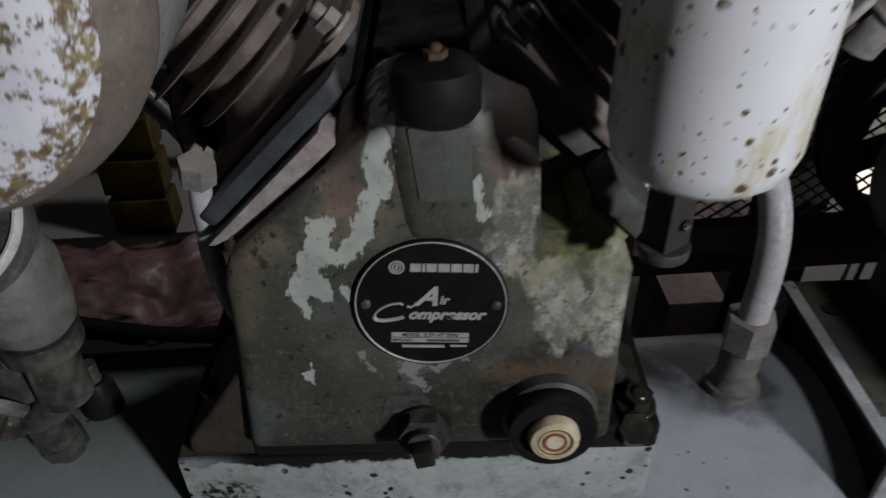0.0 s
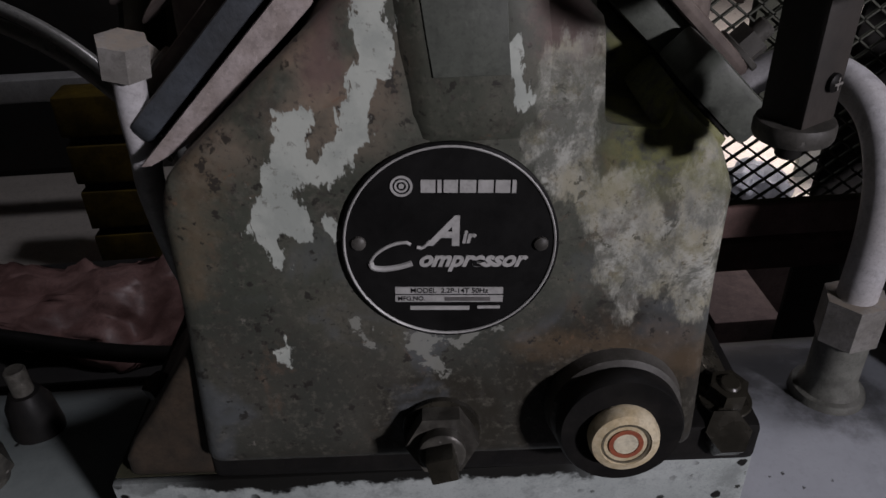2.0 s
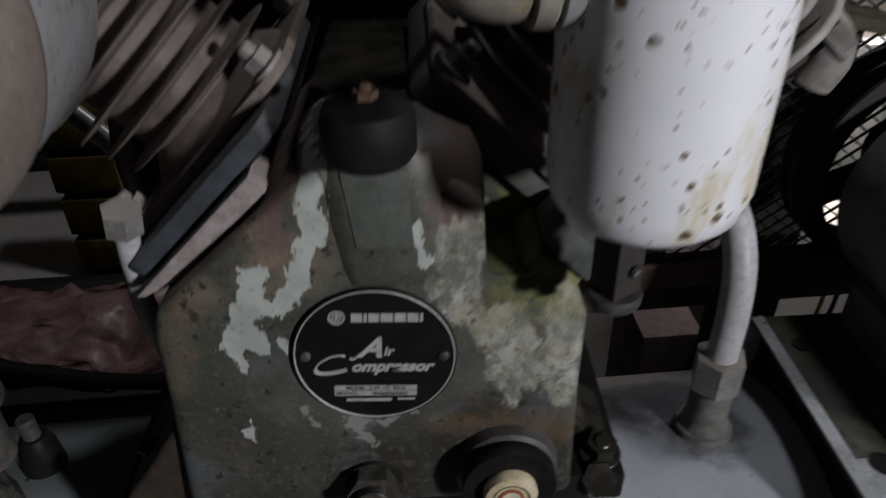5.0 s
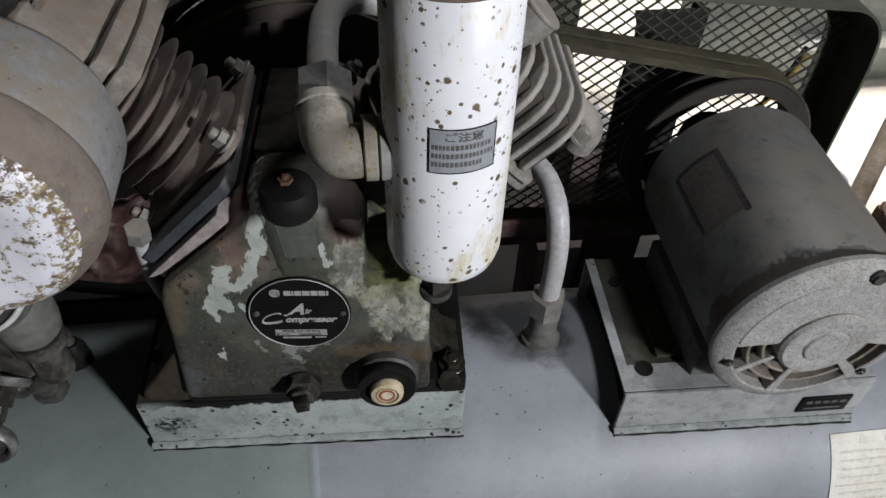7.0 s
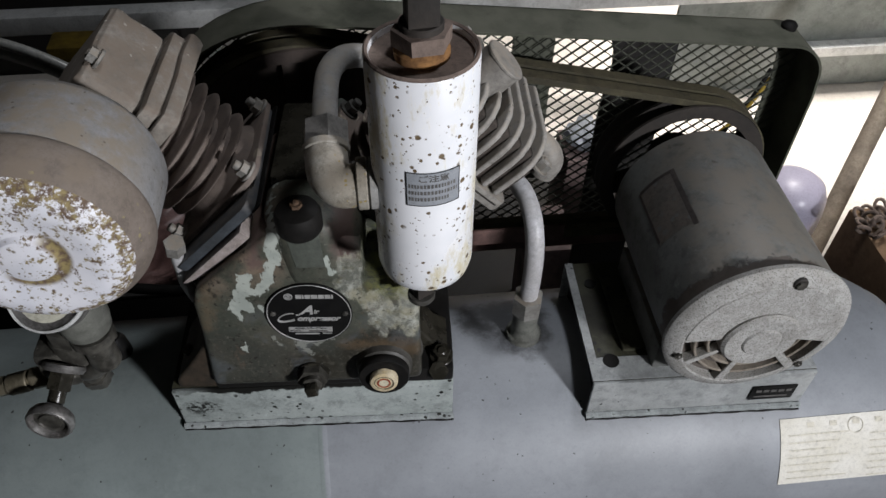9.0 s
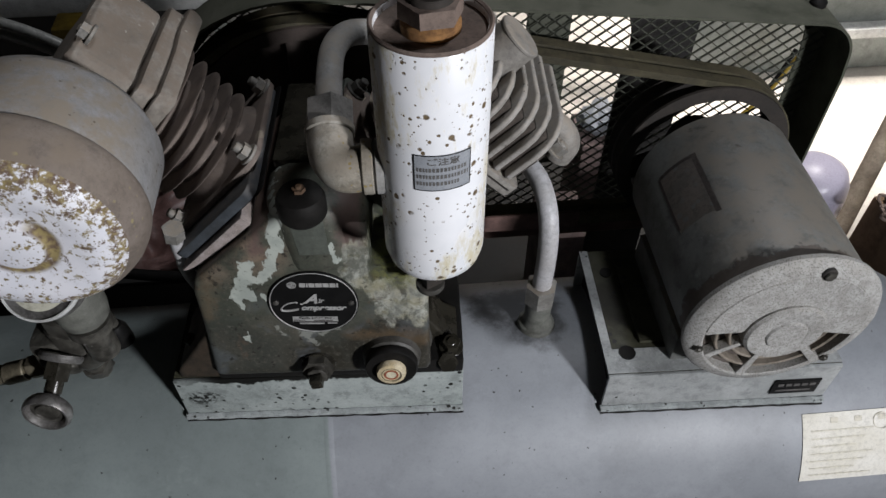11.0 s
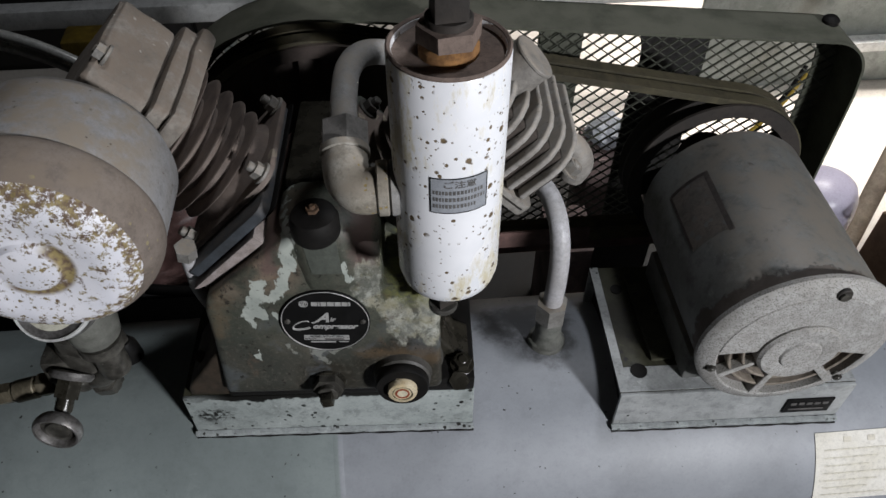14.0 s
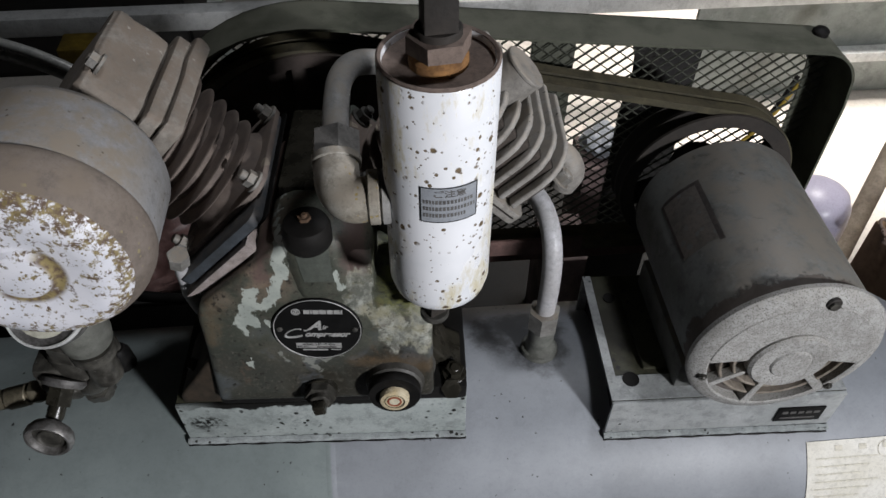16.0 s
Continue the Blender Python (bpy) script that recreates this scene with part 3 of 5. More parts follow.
def bolt(p, d, r=0.008, h=0.007, washer=True):
    """A hexagon head at p that points along d."""
    p, d = Vector(p), Vector(d).normalized()
    parts = [hexnut(p + d * (0.002 if washer else 0), p + d * (h + 0.002), r, 0.001, 17 * (p.x * 100 % 3)),
             rod(p + d * h, p + d * (h + 0.0035), r * 0.55)]
    if washer:
        parts.append(rod(p - d * 0.001, p + d * 0.002, r * 1.35, 0.0005))
    return join(*parts)


def smooth_path(pts, n=10):
    p = [Vector(q) for q in pts]
    p = [2 * p[0] - p[1], *p, 2 * p[-1] - p[-2]]
    out = []
    for i in range(1, len(p) - 2):
        a, b, c, d = p[i - 1:i + 3]
        for k in range(n):
            t = k / n
            out.append(0.5 * (2 * b + (c - a) * t + (2 * a - 5 * b + 4 * c - d) * t * t + (3 * b - a - 3 * c + d) * t ** 3))
    return out + [p[-2]]


def sweep(pts, r, seg=16, n=10, flat=1.0):
    """A round bar along a smooth line."""
    q = smooth_path(pts, n)
    bm = bmesh.new()
    rings, side = [], None
    for i, c in enumerate(q):
        d = (q[min(i + 1, len(q) - 1)] - q[max(i - 1, 0)]).normalized()
        if side is None:
            side = d.orthogonal().normalized()
        side = (side - d * side.dot(d)).normalized()
        w = d.cross(side)
        rings.append([bm.verts.new(c + side * (r * math.cos(2 * math.pi * k / seg)) + w * (r * flat * math.sin(2 * math.pi * k / seg)))
                      for k in range(seg)])
    for a, b in zip(rings, rings[1:]):
        for k in range(seg):
            bm.faces.new((a[k], a[(k + 1) % seg], b[(k + 1) % seg], b[k]))
    bm.faces.new(rings[0])
    bm.faces.new(rings[-1])
    return bm


def prism(poly, d0, d1, bevel=0.0, m=None, axis="y", seg=2):
    """A polygon in (x, z) drawn out along y from d0 to d1; axis "z" takes (x, y) and draws along z."""
    bm = bmesh.new()
    put = (lambda a, b, d: (a, d, b)) if axis == "y" else (lambda a, b, d: (a, b, d))
    v0 = [bm.verts.new(put(a, b, d0)) for a, b in poly]
    v1 = [bm.verts.new(put(a, b, d1)) for a, b in poly]
    bm.faces.new(v0)
    bm.faces.new(v1)
    for i in range(len(poly)):
        j = (i + 1) % len(poly)
        bm.faces.new((v0[i], v0[j], v1[j], v1[i]))
    bmesh.ops.recalc_face_normals(bm, faces=bm.faces)
    soften(bm, bevel, seg, 25)
    if m:
        bm.transform(m)
    return bm


def rounded(x0, x1, z0, z1, r, n=5):
    """A rectangle with round corners, as a polygon."""
    out = []
    for cx, cz, a in ((x1 - r, z1 - r, 0), (x0 + r, z1 - r, 90), (x0 + r, z0 + r, 180), (x1 - r, z0 + r, 270)):
        for i in range(n + 1):
            t = radians(a + 90 * i / n)
            out.append((cx + r * math.cos(t), cz + r * math.sin(t)))
    return out


def wear(bm, amount, scale):
    """Small unevenness of a casting."""
    for v in bm.verts:
        v.co += noise.noise_vector(v.co * scale) * amount
    return bm


def rough(bm, cuts, amount, scale):
    """A sand-cast skin: finer faces, pushed in and out."""
    bmesh.ops.triangulate(bm, faces=[f for f in bm.faces if len(f.verts) > 4])
    bmesh.ops.subdivide_edges(bm, edges=bm.edges[:], cuts=cuts, use_grid_fill=True)
    return wear(wear(bm, amount, scale), amount * 0.5, scale * 2.7)


def lettering(text, size, m, shear=0.0, weight=0.0, depth=0.0004):
    """Words in the built-in font as a mesh, in the plane of m, centred."""
    data = bpy.data.curves.new("words", "FONT")
    data.body, data.size, data.shear, data.offset, data.extrude = text, size, shear, weight, depth
    data.align_x, data.align_y = "CENTER", "CENTER"
    ob = bpy.data.objects.new("words", data)
    scene.collection.objects.link(ob)
    bpy.context.view_layer.update()
    me = bpy.data.meshes.new_from_object(ob.evaluated_get(bpy.context.evaluated_depsgraph_get()))
    bm = bmesh.new()
    bm.from_mesh(me)
    bpy.data.objects.remove(ob)
    bpy.data.curves.remove(data)
    bpy.data.meshes.remove(me)
    bm.transform(m)
    return bm


# ---- the hall ----
solo("floor", box(-4, 4.5, -3.2, 4.5, -0.1, 0, 0), FLOOR, (0, 0, 0), "smooth pale beige concrete workshop floor", "floor", kind="structure")
# unseen walls and ceiling, nearly black to hold down bounce light
solo("wall_north", box(-4, 4.5, 4.5, 4.7, 0, 3, 0), WALL, (0, 4.5, 0), "plain unseen wall, kept dark against bounce light", "wall", kind="structure")
solo("wall_south", box(-4, 4.5, -3.4, -3.2, 0, 3, 0), WALL, (0, -3.2, 0), "plain unseen wall, kept dark against bounce light", "wall", kind="structure")
solo("wall_east", box(4.5, 4.7, -3.2, 4.5, 0, 3, 0), WALL, (4.5, 0, 0), "plain unseen wall, kept dark against bounce light", "wall", kind="structure")
solo("wall_west", box(-4.2, -4, -3.2, 4.5, 0, 3, 0), WALL, (-4, 0, 0), "plain unseen wall, kept dark against bounce light", "wall", kind="structure")
solo("ceiling", box(-4.2, 4.7, -3.4, 4.7, 3, 3.15, 0), WALL, (0, 0, 3), "plain unseen ceiling, kept dark against bounce light", "ceiling", kind="structure")

# ---- air receiver with its welded bases ----
AY, AZ, AR = 0.085, 0.315, 0.195
tank = thing("air_receiver_tank", (0.2, AY, 0), "grey painted horizontal steel air tank with black paint chips", "air tank")
prof = [(0, -0.87), (0.06, -0.867), (0.12, -0.85), (0.165, -0.82), (0.188, -0.78), (AR, -0.74), (AR, 0.0), (AR, 0.58), (0.188, 0.62), (0.165, 0.66),
        (0.12, 0.69), (0.06, 0.707), (0, 0.71)]
part("shell", lathe(prof, Matrix.Translation((0.17, AY, AZ)) @ pose(0, 0, 0, 0, 90, 0), 96), TANK, tank)
for x in (-0.30, 0.66):
    for y in (AY - 0.13, AY + 0.13):
        part("leg", join(box(x - 0.03, x + 0.03, y - 0.004, y + 0.004, 0, 0.2, 0.001), box(x - 0.03, x + 0.03, y - 0.02, y + 0.02, 0, 0.006, 0.001)), TANK, tank)
part("weld_seam", join(*[lathe([(AR + 0.0001, -0.006), (AR + 0.0005, -0.003), (AR + 0.0006, 0), (AR + 0.0005, 0.003), (AR + 0.0001, 0.006)],
     Matrix.Translation((x, AY, AZ)) @ pose(0, 0, 0, 0, 90, 0), 96, False) for x in (-0.012,)]), TANK, tank)


def skin(x, y, turn):
    """Height of the tank's skin under a point of a base that is turned by so many degrees."""
    yr = (x - 0.2) * math.sin(radians(turn)) + (y - AY) * math.cos(radians(turn))
    return AZ + math.sqrt(AR * AR - yr * yr)


def channel(name, x0, x1, y0, y1, zt, zb, top, turn, paint):
    """A folded sheet base welded on the tank: top, walls and a weld bead along the front."""
    ob = part(name, box(x0, x1, y0, y0 + 0.005, zb, zt, 0.0018), paint, tank, "grey folded steel base with chipped paint")
    part("base_top", box(x0, x1, y0 + 0.0052, y1, zt - 0.005, zt - 0.0003, 0.001), top, ob, "oily base top with shade painted in")
    part("back_wall", box(x0, x1, y1 - 0.005, y1, zb - 0.03, zt - 0.0052, 0.001), BASE, ob)
    # black sheets stand for the shade inside the open ends
    for x in (x0 + 0.012, x1 - 0.016):
        part("end_shade_sheet", box(x, x + 0.004, y0 + 0.0052, y1 - 0.0052, zb - 0.01, zt - 0.0052, 0), BLACK, ob, "black sheet for the shade in the open end")
    xs = [x0 - 0.001 + (x1 - x0 + 0.002) * i / 40 for i in range(41)]
    part("weld_bead", sweep([(x, y0 - 0.0010 + 0.0004 * math.sin(i * 2.7), skin(x, y0, turn) + 0.0024 + 0.0006 * math.sin(i * 1.9)) for i, x in enumerate(xs)], 0.0052, 8, 2), WELD, ob)
    # thin black line just below the bead
    part("black_line", sweep([(x, y0 - 0.0050 + 0.0005 * math.sin(i * 1.1), skin(x, y0 - 0.005, turn) + 0.0002) for i, x in enumerate(xs)], 0.0013, 6, 2), BLACK, ob, "black line along the weld")
    return ob


cbase = channel("pump_base", -0.180, 0.161, -0.006, 0.21, 0.574, 0.487, BASE_TOP, -2.3, PUMP_BASE)
mbase = channel("motor_base", 0.336, 0.625, -0.014, 0.19, 0.553, 0.483, BASE_TOP, -1.6, BASE)

# ---- compressor pump ----
pump = thing("compressor_pump", (0, 0, 0.72), "old twin-cylinder compressor pump, flaking green-grey paint and oil stains", "air compressor")
LEANM = Matrix.Translation((0, 0, 0.72)) @ pose(0, 0, 0, -4, 0, 0) @ Matrix.Translation((0, 0, -0.72))
outline = [(-0.127, 0.594), (-0.126, 0.606), (-0.1215, 0.690), (-0.121, 0.734), (-0.116, 0.751), (-0.034, 0.823), (-0.018, 0.832), (0.034, 0.832),
           (0.0446, 0.8236), (0.1116, 0.7570), (0.119, 0.736), (0.118, 0.690), (0.119, 0.606), (0.119, 0.594)]


def carve(bm, cutter):
    """Takes the cutter's shape out of a closed mesh."""
    obs = []
    for b in (bm, cutter):
        bmesh.ops.recalc_face_normals(b, faces=b.faces)
        me = bpy.data.meshes.new("tmp")
        b.to_mesh(me)
        b.free()
        ob = bpy.data.objects.new("tmp", me)
        scene.collection.objects.link(ob)
        obs.append(ob)
    mod = obs[0].modifiers.new("cut", "BOOLEAN")
    mod.operation, mod.object, mod.solver = "DIFFERENCE", obs[1], "EXACT"
    bpy.context.view_layer.update()
    me = bpy.data.meshes.new_from_object(obs[0].evaluated_get(bpy.context.evaluated_depsgraph_get()))
    out = bmesh.new()
    out.from_mesh(me)
    bpy.data.meshes.remove(me)
    for ob in obs:
        old = ob.data
        bpy.data.objects.remove(ob)
        bpy.data.meshes.remove(old)
    return out


# the valley between the breather's neck and the ear that carries the flange
valley = prism([(0.062, 0.768), (0.086, 0.764), (0.0895, 0.772), (0.094, 0.790), (0.112, 0.812), (0.085, 0.850), (0.058, 0.850)], -0.03, 0.062, 0.003, LEANM)
case = carve(prism(outline, 0.0, 0.205, 0.010, LEANM, seg=4), valley)
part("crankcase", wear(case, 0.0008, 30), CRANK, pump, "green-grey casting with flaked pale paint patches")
def neck():
    """The breather's neck: a flat front with flanks that slope back, growing out of the case."""
    bm = bmesh.new()
    rings = []
    for zz, fy, xl, xr, wl, wr in ((0.757, 0.004, -0.008, 0.032, 0.014, 0.016), (0.765, -0.0015, -0.007, 0.030, 0.016, 0.026), (0.775, -0.0042, -0.007, 0.029, 0.018, 0.031), (0.800, -0.0050, -0.009, 0.027, 0.020, 0.034),
                                   (0.822, -0.0050, -0.011, 0.025, 0.020, 0.034), (0.836, -0.0040, -0.012, 0.025, 0.018, 0.028), (0.844, 0.0, -0.010, 0.023, 0.010, 0.014), (0.848, 0.010, -0.004, 0.018, 0.006, 0.008)):
        rings.append([bm.verts.new((px_, py, zz)) for px_, py in ((xl - wl - 0.004, 0.075), (xl - wl - 0.003, 0.030), (xl - wl + 0.002, 0.014), (xl - wl * 0.45, fy + 0.006), (xl - 0.002, fy + 0.0012), (xl + 0.002, fy),
                      ((xl + xr) / 2, fy), (xr - 0.002, fy), (xr + 0.003, fy + 0.0012), (xr + wr * 0.5, fy + 0.006), (xr + wr - 0.002, 0.016), (xr + wr + 0.003, 0.032), (xr + wr + 0.004, 0.075))])
    for a, b in zip(rings, rings[1:]):
        for i in range(len(a) - 1):
            bm.faces.new((a[i], a[i + 1], b[i + 1], b[i]))
    bm.faces.new(rings[-1])
    bm.transform(LEANM)
    return bm


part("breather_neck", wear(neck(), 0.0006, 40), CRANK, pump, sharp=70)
part("neck_pad", prism([(-0.004, 0.790), (-0.006, 0.805), (-0.009, 0.832), (0.023, 0.832), (0.024, 0.805), (0.025, 0.790)], -0.0056, 0.001, 0.0004, LEANM, seg=2), PAD, pump, "plain dark green pad")
part("foot", wear(wear(prism([(-0.174, 0.5755), (-0.173, 0.590), (-0.164, 0.606), (-0.150, 0.622), (-0.136, 0.646), (-0.122, 0.664), (-0.112, 0.664), (-0.112, 0.5755)], 0.003, 0.085, 0.009, seg=4), 0.0016, 45), 0.0008, 140), FOOT, pump, "brown greasy casting foot", 60)
part("foot", wear(prism([(0.108, 0.575), (0.108, 0.640), (0.120, 0.636), (0.136, 0.610), (0.154, 0.598), (0.158, 0.590), (0.158, 0.575)], 0.030, 0.080, 0.005, seg=3), 0.0006, 60), OIL, pump)
# black for oil and for the shade in the gap under the case
part("foot_plate", wear(box(-0.128, 0.157, 0.001, 0.2, 0.5742, 0.600, 0.004), 0.0006, 50), BLACK, pump, "casting foot blackened by oil and painted shade")
part("foot_bolt", bolt((0.143, 0.020, 0.600), (0.05, -0.1, 1), 0.0105, 0.010), OIL, pump, "oily black bolt")
part("foot_bolt", bolt((-0.156, 0.030, 0.611), (-0.3, -0.1, 1), 0.0075, 0.007, False), FOOT, pump)
part("stud", join(rod((0.139, 0.012, 0.586), (0.139, 0.004, 0.600), 0.008), hexnut((0.139, 0.006, 0.588), (0.139, -0.001, 0.598), 0.012)), OIL, pump)

# added slab that blackens the pale top between the cylinders
part("crown", box(-0.030, 0.046, 0.064, 0.204, 0.836, 0.852, 0.004, LEANM), OIL, pump, "black slab added over the top of the casting")

# breather cap
cap = part("breather_cap", lathe([(0.020, 0), (0.0225, 0.004), (0.0225, 0.020), (0.020, 0.026), (0.012, 0.029), (0, 0.030)],
           Matrix.Translation((0.006, 0.006, 0.839)), 40), BLACK, pump, "black rubber breather cap")
part("cap_bolt", join(hexnut((0.006, 0.006, 0.868), (0.006, 0.006, 0.872), 0.006), rod((0.006, 0.006, 0.871), (0.006, 0.006, 0.875), 0.003)), CAP_BOLT, cap, "rusty brown bolt")

# badge
TB = LEANM @ Matrix.Translation((0, 0, 0.7175)) @ pose(0, 0, 0, 90, 0, 0) @ pose(0, 0, 0, 0, 0, -2.5)
badge = part("badge", lathe([(0.0460, 0.0), (0.0460, 0.0024), (0.0452, 0.0030), (0.0446, 0.0022), (0, 0.0022)], TB, 72), BADGE, pump, "round black badge with silver lettering")
part("badge_rim", lathe([(0.0449, 0.0020), (0.0449, 0.0029), (0.0445, 0.0032), (0.0440, 0.0029), (0.0439, 0.0020), (0.0449, 0.0020)], TB, 72, False), SILVER, badge, "worn silver rim")


def on_badge(u, v, h=0.0023):
    return TB @ Matrix.Translation((u, v, h))


def bar(u, v, w, hgt):
    return box(-w / 2, w / 2, -hgt / 2, hgt / 2, 0, 0.0004, 0, on_badge(u, v))


part("lettering", lettering("A", 0.0190, on_badge(-0.0030, 0.0062), 0.45, 0.0006), SILVER, badge)
part("lettering", lettering("ir", 0.0085, on_badge(0.0075, 0.0040), 0.2, 0.0003), SILVER, badge)
def stroke(points, r):
    return sweep([on_badge(u, v + 0.0022) @ Vector((0, 0, 0.0001)) for u, v in points], r, 8, 8)


part("swash", join(stroke([(-0.0165, -0.0018), (-0.0190, -0.0008), (-0.0250, -0.0022), (-0.0310, -0.0062), (-0.0338, -0.0104)], 0.00075),
                   stroke([(-0.0338, -0.0104), (-0.0325, -0.0130), (-0.0280, -0.0136), (-0.0215, -0.0126), (-0.0160, -0.0108)], 0.0013)), SILVER, badge)
part("swash", stroke([(-0.0140, -0.0030), (-0.0115, -0.0032), (-0.0085, 0.0000)], 0.0008), SILVER, badge)
part("lettering", lettering("ompressor", 0.0102, on_badge(0.0090, -0.0068), 0.35, 0.0004), SILVER, badge)
part("emblem", join(lathe([(0.0046, 0), (0.0046, 0.0005), (0.0036, 0.0005), (0.0036, 0)], on_badge(-0.0200, 0.0272), 24, False),
                    lathe([(0.0028, 0), (0.0028, 0.0005), (0.0020, 0.0005), (0.0020, 0)], on_badge(-0.0200, 0.0272), 20, False),
                    lathe([(0.0011, 0), (0.0011, 0.0005), (0, 0.0005)], on_badge(-0.0200, 0.0272), 16)), SILVER, badge)
at = -0.0122
for w in (0.0060, 0.0017, 0.0058, 0.0066, 0.0062, 0.0060, 0.0017):
    part("name_bar", bar(at + w / 2, 0.0272, w, 0.0056), SILVER, badge)
    at += w + 0.0008
plate = part("data_plate", join(bar(0, -0.0222, 0.0470, 0.0034), bar(0, -0.0263, 0.0470, 0.0034)), SILVER, badge)
part("small_lettering", lettering("MODEL  2.2P-14T 50Hz", 0.0034, on_badge(0, -0.0222, 0.0028), 0, 0.00005, 0.0001), BADGE, badge)
part("small_lettering", lettering("MFG.NO.", 0.0030, on_badge(-0.0165, -0.0263, 0.0028), 0, 0.00005, 0.0001), BADGE, badge)
part("number_bar", box(-0.002, 0.018, -0.0274, -0.0254, 0, 0.0002, 0, on_badge(0, 0, 0.0027)), INK, badge)
part("maker_bar", join(bar(-0.004, -0.0312, 0.026, 0.0020), bar(0.0175, -0.0308, 0.010, 0.0014)), SILVER, badge)
for u in (-0.0384, 0.0384):
    part("rivet", lathe([(0.0032, 0), (0.0030, 0.0012), (0.0018, 0.0020), (0, 0.0022)], on_badge(u, 0.001), 20), BOSS, badge, "tarnished brown rivet")

# oil sight glass
SX, SZ = 0.0755, 0.6255
sm = Matrix.Translation((SX, 0.005, SZ)) @ pose(0, 0, 0, 90, 0, 0) @ pose(0, 0, 0, -6, 0, 0)
part("sight_boss", lathe([(0.046, -0.010), (0.040, -0.002), (0.0350, 0.005), (0.0325, 0.012), (0.0310, 0.020), (0.0280, 0.0225)], sm, 56), BOSS, pump, "greasy dark cast boss")
sight = part("sight_glass", lathe([(0.0282, 0.0215), (0.0290, 0.023), (0.0290, 0.031), (0.0278, 0.0328), (0.020, 0.0330), (0.0, 0.0330)], sm, 56), BLACK, pump,
             "round black oil sight glass holder")
knob = part("sight_knob", lathe([(0.0160, 0.030), (0.0163, 0.0372), (0.0152, 0.0405), (0.0116, 0.0415), (0.0110, 0.0405), (0, 0.0405)], sm, 40), CREAM, sight, "yellowed cream plastic lens")
part("red_ring", lathe([(0.0078, 0.0406), (0.0078, 0.0412), (0.0058, 0.0412), (0.0058, 0.0406)], sm, 32, False), REDRING, sight, "faded red ring")
part("lens_groove", lathe([(0.0110, 0.0406), (0.0110, 0.0410), (0.0100, 0.0410), (0.0100, 0.0406)], sm, 32, False), BRASS, sight, "grimy olive groove")
part("lens_centre", lathe([(0.0056, 0.0405), (0.0056, 0.0409), (0, 0.0409)], sm, 28), CREAM2, sight)

# drain plug with a square head
pm = Matrix.Translation((-0.007, 0.008, 0.6135)) @ pose(0, 0, 0, 90, 0, 0) @ pose(0, 0, 0, -8, 0, 0)
plug = part("drain_plug", lathe([(0.024, 0), (0.0225, 0.012), (0.0185, 0.016), (0.0185, 0.020)], pm, 36), OIL, pump, "oily drain plug")
part("plug_hexagon", soften(lathe([(0.0175, 0.020), (0.0175, 0.030)], pm, 6), 0.0015), GRIME, plug, "paint-worn hexagon")
part("plug_collar", lathe([(0.011, 0.030), (0.011, 0.036), (0.0095, 0.037)], pm, 28), GRIME, plug)
part("square_head", box(-0.0065, 0.0065, -0.0065, 0.0065, 0.036, 0.048, 0.0012, pm @ pose(0, 0, 0, 0, 0, 12)), OIL, plug)

# cylinders: local z runs out along the cylinder, local y is the world's
SQ = math.sqrt(0.5)
YL, YR = 0.118, 0.112
ML = Matrix(((SQ, 0, -SQ, 0), (0, 1, 0, YL), (SQ, 0, SQ, 0.728), (0, 0, 0, 1)))
MR = Matrix(((SQ, 0, SQ, 0), (0, 1, 0, YR), (-SQ, 0, SQ, 0.728), (0, 0, 0, 1)))


